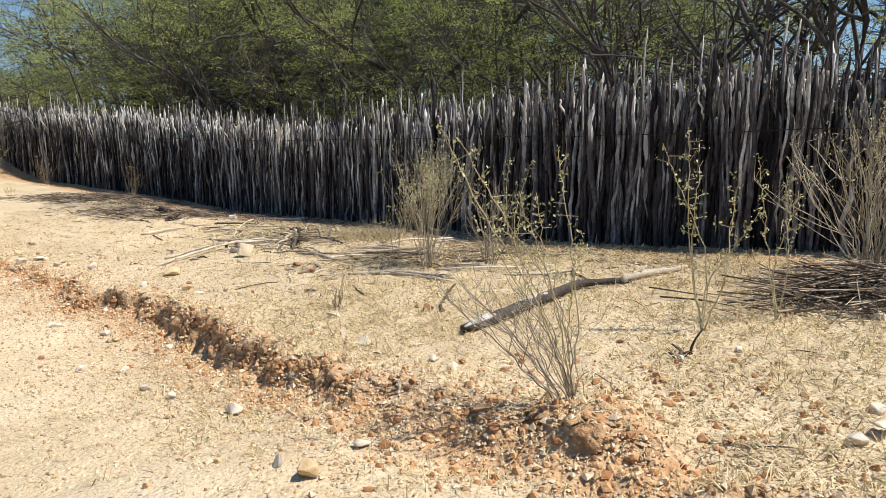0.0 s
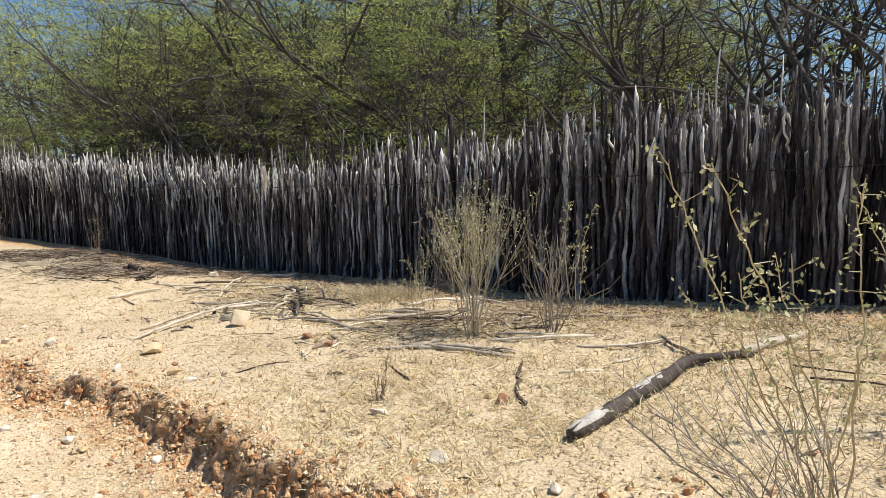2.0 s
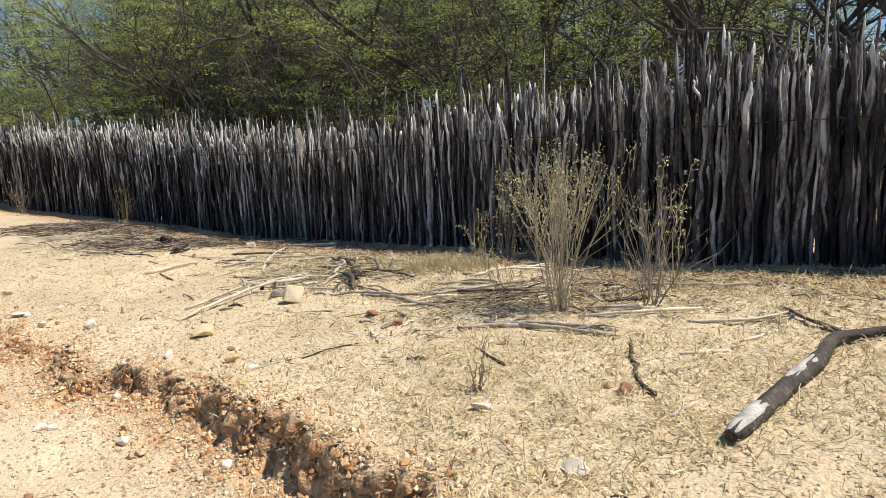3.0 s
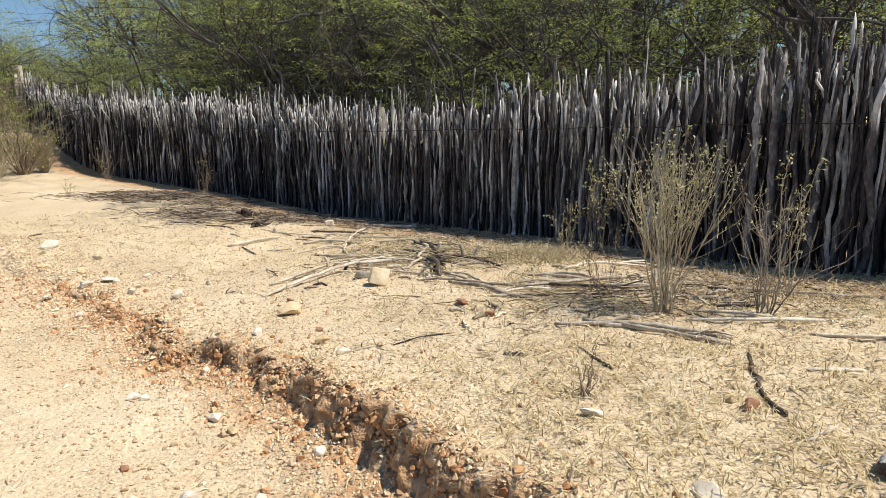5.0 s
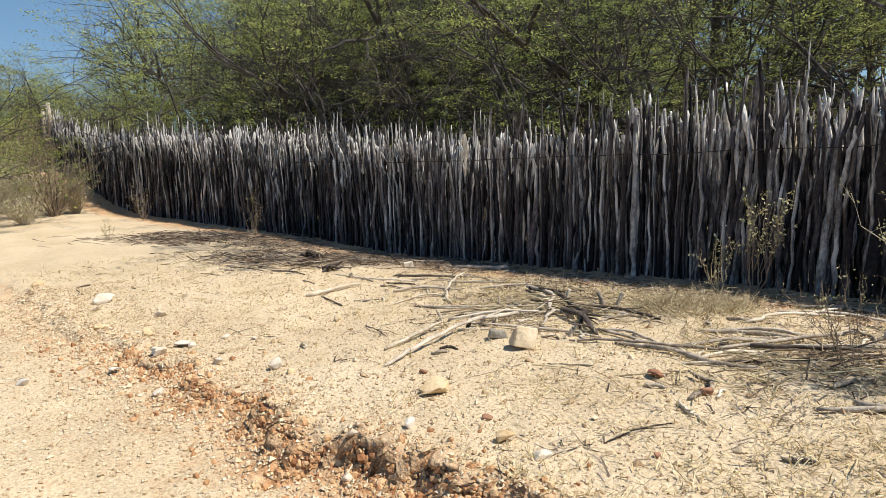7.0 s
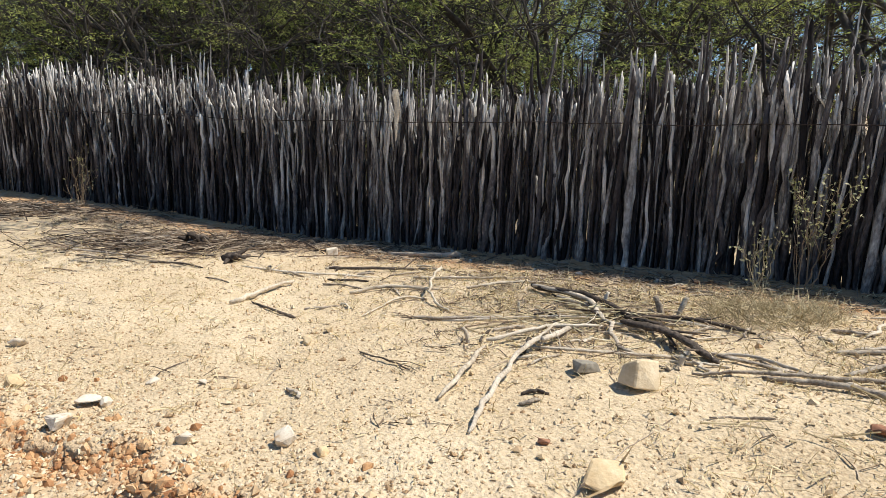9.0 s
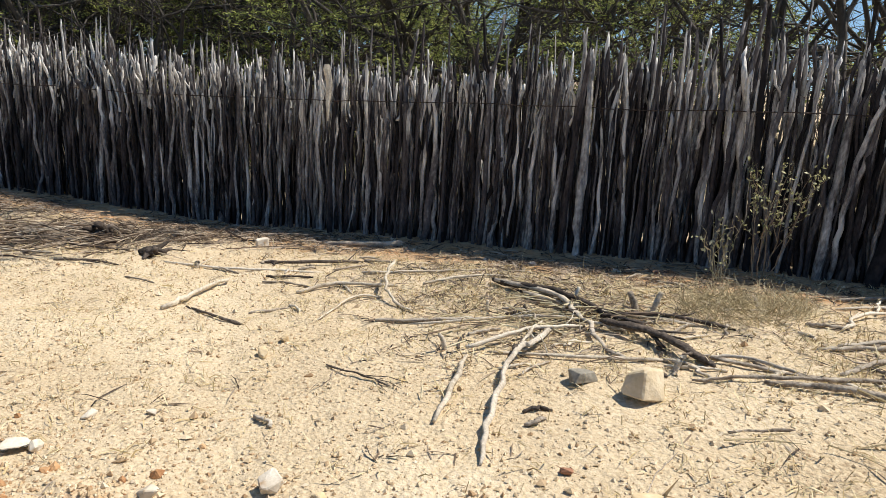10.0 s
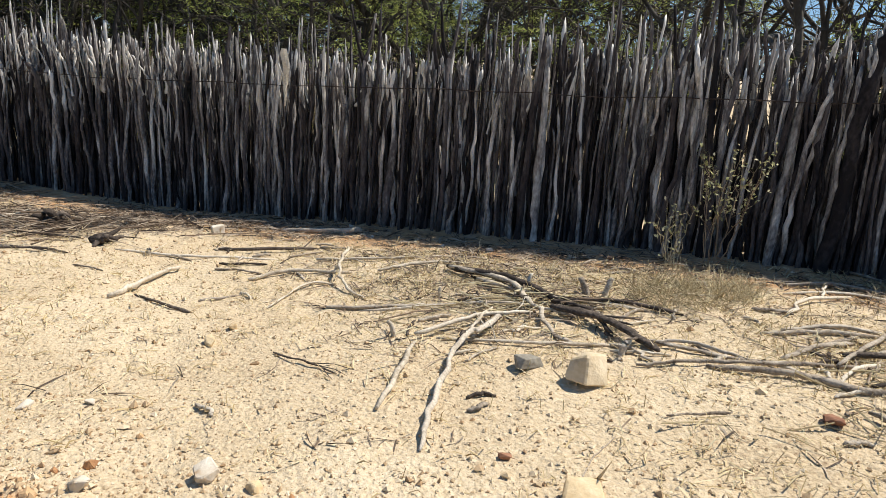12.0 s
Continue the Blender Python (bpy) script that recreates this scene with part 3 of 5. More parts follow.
def plant_trees():
    gen = np.random.default_rng(21)
    kinds = [grow_tree(gen, 4.8, 6, 0.55, 0.52), grow_tree(gen, 5.4, 6, 0.42, 0.40), grow_tree(gen, 4.4, 6, 0.75, 0.62),
             grow_tree(gen, 5.0, 7, 0.60, 0.06), grow_tree(gen, 4.0, 5, 0.8, 0.70)]
    for k in kinds:
        tagged(k, "multi-stemmed thorn tree with fine olive-green foliage", "tree", "trees behind the fence")
    tagged(kinds[3], "multi-stemmed thorn tree, nearly leafless, with dark bare limbs", "tree", "trees behind the fence")
    used = set()
    places = []
    for row, (gap, step, first) in enumerate(((4.1, 2.8, -9), (5.8, 3.1, -10), (9.2, 3.6, -12), (14.5, 4.6, -14), (7.6, 2.9, 10.0), (12.0, 3.2, 10.0))):
        u = first
        while u < 24 + row * 4:
            if u < 9.3 and row > 0 and gen.random() < (0.0 if row == 1 else 0.75):
                u += step
                continue
            places.append((u + gen.uniform(-0.6, 0.6), 7.2 + gap + gen.uniform(-0.6, 0.7), row))
            u += step * gen.uniform(0.8, 1.2)
    for u, v, row in places:
        x, y = u * U[0] + v * V[0], u * U[1] + v * V[1]
        if fence_gap(np.array([x]), np.array([y]))[0] > -0.9:
            continue
        if row == 0:
            k = 3 if gen.random() < 0.93 or u < 9.3 else int(gen.integers(0, 3))
        elif u < 9.3:
            k = int(gen.choice([3, 3, 3, 1, 3]))
        else:
            k = int(gen.choice([0, 1, 2, 4, 2]))
        s = gen.uniform(0.85, 1.15) * (0.9 if row == 0 else 1.0 + 0.06 * row) * (1.38 if u > 10 and row else 1.0)
        m = Matrix.LocRotScale((x, y, H(x, y) - 0.03), Euler((0, 0, gen.uniform(0, 6.28))), (s, s, s * gen.uniform(0.9, 1.1)))
        if k in used:
            copy_thing(kinds[k], m)
        else:
            kinds[k].matrix_basis = pose(x, y, H(x, y) - 0.03, 0, 0, gen.uniform(0, 360))
            used.add(k)
    # beyond the bend of the road, and behind the walker
    far = []
    for _ in range(46):
        u, v = gen.uniform(19, 60), gen.uniform(-14, 12)
        x, y = u * U[0] + v * V[0], u * U[1] + v * V[1]
        if fence_gap(np.array([x]), np.array([y]))[0] > 4.2 + 0.16 * (u - 22) or u > 27:
            far.append((x, y, int(gen.choice([0, 2, 4, 4, 2])), gen.uniform(0.68, 0.88)))
    for x, y, k, s in far + [(*q,) for q in ((-19.5, 24.5, 2, 1.0), (-22.5, 26, 0, 1.05), (-26, 27, 4, 1.2), (-29, 24, 2, 1.15), (-20, 30, 1, 1.1), (-25, 33, 0, 1.2), (-31, 30, 4, 1.3), (-23, 22.5, 2, 1.1), (-28, 20, 4, 1.3), (-34, 25, 0, 1.3), (-36, 33, 2, 1.4), (-28, 38, 1, 1.4), (-20, 38, 0, 1.3), (-40, 28, 4, 1.5), (-32, 18, 2, 1.2), (-9.4, 20.2, 0, 1.1),
                       (-18.5, 23.4, 2, 0.80), (-19.2, 25.0, 4, 1.0), (-17.7, 24.9, 0, 0.80), (-16.8, 24.3, 2, 0.85), (-20.6, 24.0, 4, 0.95), (-22.0, 27.8, 0, 0.9), (-21.6, 30.0, 2, 0.94), (-18.4, 28.0, 2, 0.94),
                       (-14, 2, 3, 0.9), (-17, 8, 2, 0.9), (-8, -7, 0, 1.0), (-1, -10, 2, 1.1), (6, -9, 4, 1.1), (12, -5, 1, 1.0), (-16, -4, 0, 1.0))]:
        s = s * 0.72 if x < -18 and s > 0.95 else s
        copy_thing(kinds[k], Matrix.LocRotScale((x, y, H(x, y) - 0.05), Euler((0, 0, gen.uniform(0, 6.28))), (s, s, s)))


plant_trees()

# ---- shrubs and stalks in front of the fence ----


def bush(gen, tall, spread, stems, side, leaf, leaf_size=0.014, r=0.006, lean=(0, 0), bare=STEM, foliage=LEAF_YOUNG, name="dry_shrub", single=True):
    """Thin stems that fan out of one foot, with side twigs and few small leaves."""
    ob = new(name)
    wood, quads = Soup(), []
    for k in range(stems):
        if single:
            wood = Soup()
        a = gen.uniform(0, 6.28)
        out = spread * math.sqrt(gen.random()) * gen.uniform(0.5, 1.15)
        t = tall * gen.uniform(0.45, 1.0)
        foot = np.array([math.cos(a), math.sin(a), 0]) * 0.03
        tip = np.array([math.cos(a) * out + lean[0], math.sin(a) * out + lean[1], t])
        mid = foot + (tip - foot) * np.array([0.5, 0.5, 0.5]) + gen.normal(0, 0.045, 3) * tall
        pts = smooth_path([foot - np.array([0, 0, 0.03]), mid, tip], 5)
        pts[1:] += gen.normal(0, 0.007, (len(pts) - 1, 3))
        wood.add(*tube(pts, np.linspace(r * gen.uniform(0.6, 1.2), r * 0.25, len(pts)), 4, 0, gen, cap=False))
        spots = list(pts[5:])
        for _ in range(side):
            i = int(gen.integers(2, len(pts) - 1))
            d = (pts[i + 1] - pts[i]) / (np.linalg.norm(pts[i + 1] - pts[i]) + 1e-9) + gen.normal(0, 0.6, 3)
            d[2] = abs(d[2])
            d /= np.linalg.norm(d)
            ln = tall * gen.uniform(0.08, 0.30)
            q = np.array([pts[i], pts[i] + d * ln * 0.5 + gen.normal(0, 0.014, 3), pts[i] + d * ln])
            wood.add(*tube(q, [r * 0.42, r * 0.3, r * 0.18], 3, 0, gen, cap=False))
            spots.extend(q[1:])
        for p in spots:
            n = gen.poisson(leaf)
            if n:
                quads.append(leaflets(gen, p, n, leaf_size, 0.02))
        if single:
            part("stem", wood.mesh("stem", bare), ob)
    if not single:
        tagged(part("branchwork", wood.mesh("branchwork", bare), ob), kind="stuff")
    if quads:
        q = np.concatenate(quads).reshape(-1, 3)
        tagged(part("foliage", mesh_of("foliage", q, np.arange(len(q)).reshape(-1, 4), foliage), ob, "small yellow-green leaves"), kind="stuff")
    return ob


def vase_shrub(gen, tall, spread, stems, leaf, leaf_size, r, lean=(0, 0), bare=STEM, name="dry_shrub", low=0.45):
    """Slender stems that rise from one foot, fork upwards, and carry small leaves on their upper twigs."""
    ob, quads = new(name), []
    for k in range(stems):
        wood = Soup()
        a = (k + gen.uniform(-0.4, 0.4)) * 2.4
        out = spread * math.sqrt((k + 0.5) / stems) * gen.uniform(0.7, 1.1)
        t = tall * gen.uniform(0.68, 1.0) * (1 - 0.25 * (out / spread) ** 2)
        foot = np.array([math.cos(a), math.sin(a), 0]) * gen.uniform(0.01, 0.05)
        end = np.array([math.cos(a) * out + lean[0], math.sin(a) * out + lean[1], t])
        mid = foot + (end - foot) * np.array([0.42, 0.42, 0.45]) + gen.normal(0, 0.03, 3) * tall
        line = smooth_path([foot - np.array([0, 0, 0.04]), mid, end], 6)
        line[1:] += gen.normal(0, 0.006, (len(line) - 1, 3))
        n = len(line)
        rr = r * gen.uniform(0.7, 1.25)
        wood.add(*tube(line, np.linspace(rr, rr * 0.25, n), 5, 0.1, gen, cap=False))
        spots = [(q, 1) for q in line[n // 2:]]
        for _ in range(int(gen.integers(3, 6))):
            i = int(gen.integers(3, n - 2))
            d = line[i + 1] - line[i]
            d = d / np.linalg.norm(d) + gen.normal(0, 0.33, 3)
            d[2] = max(d[2], 0.35)
            d /= np.linalg.norm(d)
            ln = (tall - line[i][2]) * gen.uniform(0.35, 0.8)
            side = np.array([line[i], line[i] + d * ln * 0.35 + gen.normal(0, 0.012, 3), line[i] + d * ln * 0.7 + gen.normal(0, 0.014, 3), line[i] + d * ln + np.array([0, 0, 0.03])])
            wood.add(*tube(side, [rr * 0.5, rr * 0.4, rr * 0.3, rr * 0.18], 4, 0, gen, cap=False))
            spots += [(q, 1) for q in side[1:]]
            for _ in range(int(gen.integers(2, 5))):
                p = side[int(gen.integers(1, 4))]
                tw = gen.normal(0, 0.5, 3) + np.array([0, 0, 0.8])
                tip = p + tw / np.linalg.norm(tw) * gen.uniform(0.04, 0.13) * tall
                wood.add(*tube([p, (p + tip) / 2 + gen.normal(0, 0.006, 3), tip], [rr * 0.26, rr * 0.2, rr * 0.13], 3, 0, gen, cap=False))
                spots += [((p + tip) / 2, 1), (tip, 1)]
        for q, w in spots:
            c = gen.poisson(leaf * w) if q[2] > tall * low else 0
            if c:
                quads.append(leaflets(gen, q, c, leaf_size, 0.014))
        part("stem", wood.mesh("stem", bare), ob)
    if quads:
        q = np.concatenate(quads).reshape(-1, 3)
        tagged(part("foliage", mesh_of("foliage", q, np.arange(len(q)).reshape(-1, 4), LEAF_YOUNG), ob, "small yellow-green leaves"), kind="stuff")
    return ob


def leaflets(gen, p, n, size, loose):
    c = p + gen.normal(0, loose, (n, 3))
    ax = gen.normal(0, 1, (n, 3))
    ax /= np.linalg.norm(ax, axis=1)[:, None]
    sd = np.cross(ax, gen.normal(0, 1, (n, 3)))
    sd /= np.linalg.norm(sd, axis=1)[:, None] + 1e-9
    ln = size * gen.uniform(0.7, 1.5, (n, 1))
    return np.stack([c - ax * ln, c + sd * ln * 0.5 - ax * ln * 0.1, c + ax * ln, c - sd * ln * 0.5 - ax * ln * 0.1], 1)


def stalks(gen, tips, r=0.005, knots=13, size=0.010, low=0.42):
    """Bare slender stalks whose upper half carries small leaf bunches."""
    ob = new("leafy_stalks")
    for dx, dy, t in tips:
        wood, quads = Soup(), []
        bend = gen.normal(0, 0.05, 2)
        pts = smooth_path([(0, 0, -0.03), (dx * 0.25 + bend[0], dy * 0.25 + bend[1], t * 0.4), (dx * 0.7 + bend[0] * 0.6, dy * 0.7, t * 0.75), (dx, dy, t)], 7)
        pts[1:] += gen.normal(0, 0.005, (len(pts) - 1, 3))
        wood.add(*tube(pts, np.linspace(r, r * 0.4, len(pts)), 5, 0, gen, cap=False))
        for k in range(knots):
            f = low + (1 - low) * (k + gen.random() * 0.7) / knots
            p = pts[min(int(f * (len(pts) - 1)), len(pts) - 1)]
            side = gen.normal(0, 1, 3) * 0.028
            side[2] = abs(side[2])
            wood.add(*tube([p, p + side], [r * 0.4, r * 0.25], 3, 0, gen, cap=False))
            quads.append(leaflets(gen, p + side, int(gen.integers(3, 8)), size, 0.011))
        stem = part("stalk", wood.mesh("stalk", STEM), ob)
        q = np.concatenate(quads).reshape(-1, 3)
        tagged(part("foliage", mesh_of("foliage", q, np.arange(len(q)).reshape(-1, 4), LEAF_YOUNG), stem, "bunches of pale yellow-green leaves"), kind="stuff")
    return ob


def stand(ob, x, y, sink=0.0, turn=0.0):
    ob.matrix_basis = pose(x, y, H(x, y) - sink, 0, 0, turn)
    return ob


g = np.random.default_rng(33)
tagged(stand(vase_shrub(g, 1.22, 0.36, 24, 1.7, 0.0085, 0.0045, bare=STEM_PALE), -0.65, 7.30), "straw-coloured shrub with upright stems and small yellow-green leaves", "shrub")
tagged(stand(vase_shrub(g, 0.58, 0.26, 8, 0.35, 0.008, 0.0036, lean=(-0.12, 0), bare=STEM_DARK), -0.98, 7.55), "low brown shrub beside a denser one", "shrub")
tagged(stand(vase_shrub(g, 0.86, 0.36, 12, 0.05, 0.008, 0.0048, bare=STEM_GREY), -0.08, 7.15), "leafless grey-brown shrub with fine twigs", "shrub")
tagged(stand(vase_shrub(g, 0.72, 0.42, 13, 0.3, 0.008, 0.0042, lean=(-0.36, 0.05), bare=STEM_GREY), 0.34, 3.85), "sparse brown twiggy shrub on a red earth heap", "shrub")
tagged(stand(stalks(g, [(-0.13, -0.22, 1.18), (-0.53, -0.33, 1.22), (-0.60, -0.18, 1.24), (-0.36, -0.05, 0.92), (-0.48, 0.0, 0.86), (-0.20, 0.08, 0.95), (-0.02, -0.10, 0.78), (-0.28, -0.2, 0.98)],
                    r=0.0038, size=0.0085, low=0.5), 0.36, 3.90),
       "tall slender stalks with bunched yellow-green leaves", "stalks", "leafy stalks")
tagged(stand(stalks(g, [(-0.28, 0.1, 1.1), (-0.16, 0.0, 1.2), (-0.05, 0.1, 1.0), (0.16, 0.05, 0.95), (0.24, -0.05, 0.7)]), 1.22, 4.97),
       "fanning slender stalks with sparse yellow-green leaves", "stalks", "leafy stalks")
tagged(stand(stalks(g, [(-0.16, 0.05, 0.95), (-0.02, 0.02, 0.9), (0.08, 0.06, 0.78)]), 1.70, 5.12), "slender stalks with yellow-green leaves beside dead brush", "stalks", "leafy stalks")
tagged(stand(stalks(g, [(-0.08, 0.0, 0.95), (0.13, 0.03, 0.92), (0.04, 0.0, 0.6)], knots=13), 0.18, 7.5), "paired slender stalks with yellow-green leaves", "stalks", "leafy stalks")
tagged(stand(vase_shrub(g, 1.30, 0.60, 26, 1.0, 0.009, 0.006, bare=STEM_PALE), 2.66, 6.0), "large straw-coloured shrub with small pale leaves", "shrub")
tagged(stand(vase_shrub(g, 0.85, 0.5, 20, 0.05, 0.009, 0.005, bare=STEM_DARK), 3.0, 5.5), "leafless brown shrub over a brush heap", "shrub")
tagged(stand(vase_shrub(g, 0.92, 0.30, 6, 1.5, 0.013, 0.0055, bare=STEM_DARK, low=0.25), -0.92, 9.66), "thin sapling with a few pale green leaves at the fence", "shrub")
tagged(stand(bush(g, 0.50, 0.28, 9, 3, 0.7, 0.014, 0.005), -1.18, 9.70), "low sapling with few leaves at the fence", "shrub")
tagged(stand(bush(g, 0.80, 0.35, 14, 5, 0.35, 0.014, 0.004, bare=STEM_DARK), -7.35, 14.75), "grey-green shrub at the foot of the fence", "shrub")
tagged(stand(bush(g, 0.75, 0.35, 14, 5, 0.35, 0.014, 0.004, bare=STEM_DARK), -10.6, 16.9), "grey-green shrub at the foot of the fence", "shrub")
tagged(stand(bush(g, 0.30, 0.14, 10, 3, 0.5, 0.012, 0.004), -9.6, 14.2), "small weed on open sand", "shrub")
for x, y, t, s in ((-12.9, 16.6, 1.25, 0.75), (-13.9, 17.3, 1.45, 0.9), (-12.4, 17.4, 1.2, 0.6), (-14.8, 17.4, 1.2, 0.8), (-13.3, 16.0, 0.9, 0.8), (-14.4, 16.4, 1.0, 0.9), (-13.2, 17.8, 1.0, 0.7),
                   (-15.7, 17.6, 1.1, 0.9), (-14.2, 18.2, 0.9, 0.8), (-15.2, 18.6, 0.8, 0.7), (-12.2, 15.6, 0.6, 0.6)):
    tagged(stand(bush(g, t, s, 80, 7, 0.22, 0.020, 0.006, bare=STEM_PALE, single=False), x, y), "rounded pale grey-straw shrub at the roadside", "shrub", "roadside shrubs")
tagged(stand(bush(g, 0.30, 0.09, 6, 2, 0.1, 0.01, 0.006, bare=STEM_DARK), -1.22, 5.95), "tiny dry weed on straw", "shrub")

# low growth behind the fence closes the gaps between the sticks
under = [bush(g, 1.4, 0.95, 40, 7, 0.22, 0.03, 0.009, bare=STEM_DARK, foliage=LEAF, name="undergrowth_shrub", single=False),
         bush(g, 1.2, 0.85, 50, 8, 0.08, 0.025, 0.009, bare=STEM_DARK, foliage=LEAF, name="undergrowth_shrub", single=False),
         bush(g, 1.8, 1.0, 40, 7, 0.32, 0.032, 0.010, bare=STEM_DARK, foliage=LEAF, name="undergrowth_shrub", single=False)]
for ob in under:
    tagged(ob, "tangled dark thorn shrub under trees behind the fence", "shrub", "undergrowth")
first = [True] * 3
for row, (gap, step) in enumerate(((2.2, 1.25), (3.8, 1.7), (6.4, 2.2), (10.5, 2.6), (15.0, 3.0))):
    u = -10.0
    while u < 24 + 2 * row:
        u += step * g.uniform(0.75, 1.25)
        v = 7.2 + gap + g.uniform(-0.35, 0.45)
        x, y = u * U[0] + v * V[0], u * U[1] + v * V[1]
        if fence_gap(np.array([x]), np.array([y]))[0] > -1.0:
            continue
        k = int(g.integers(3))
        s = g.uniform(0.8, 1.15) * (1.0 + 0.16 * row)
        m = Matrix.LocRotScale((x, y, H(x, y) - 0.02), Euler((0, 0, g.uniform(0, 6.28))), (s, s, s))
        if first[k]:
            under[k].matrix_basis, first[k] = pose(x, y, H(x, y) - 0.02, 0, 0, 40), False
        else:
            copy_thing(under[k], m)

for _ in range(60):
    u, v = g.uniform(20, 48), g.uniform(-10, 6)
    x, y = u * U[0] + v * V[0], u * U[1] + v * V[1]
    if u < 27 + 0.2 * abs(v) and v < 4.5:
        continue
    s = g.uniform(1.0, 1.5)
    copy_thing(under[int(g.choice([0, 2]))], Matrix.LocRotScale((x, y, H(x, y) - 0.02), Euler((0, 0, g.uniform(0, 6.28))), (s, s, s)))

# ---- dead wood on the ground ----


def lying(name, pts, r0, r1, mat, label, category="branch", group="fallen branches", lift=0.0, sides=8, rough=0.17, forks=0):
    """A dead branch along plan points; a third number lifts that point off the ground."""
    gen = np.random.default_rng(abs(hash((round(pts[0][0] * 100), round(pts[0][1] * 100)))) % 100000)
    line = smooth_path([(p[0], p[1], p[2] if len(p) > 2 else 0.0) for p in pts], 6)
    n = len(line)
    rad = np.linspace(r0, r1, n) * 0.70 * (1 + gen.uniform(-0.14, 0.14, n))
    rad[0] *= 0.6
    rad[-1] *= 0.5
    line[1:-1, :2] += gen.normal(0, r0 * 0.42, (n - 2, 2))
    for i in range(n):
        line[i, 2] += H(line[i, 0], line[i, 1]) + rad[i] * 0.72 + lift
    for _ in range(5):
        line[:, 2] = np.convolve(np.pad(line[:, 2], 1, mode="edge"), [0.25, 0.5, 0.25], "valid")
    base = line[n // 2].copy()
    s = Soup()
    s.add(*tube(line - base, rad, sides + 2, rough, gen, groove=0.26))
    for _ in range(forks):
        i = int(gen.integers(n // 4, n - 2))
        d = line[i + 1] - line[i]
        d = d / np.linalg.norm(d) + gen.normal(0, 0.7, 3)
        d[2] = abs(d[2]) * 0.25
        d /= np.linalg.norm(d)
        ln = gen.uniform(0.10, 0.28)
        s.add(*tube([line[i] - base, line[i] - base + d * ln * 0.5 + gen.normal(0, 0.012, 3), line[i] - base + d * ln], [rad[i] * 0.6, rad[i] * 0.42, rad[i] * 0.2], 5, 0.1, gen))
    ob = new(name, s.mesh(name, mat, True))
    ob.location = base
    return tagged(ob, label, category, group)


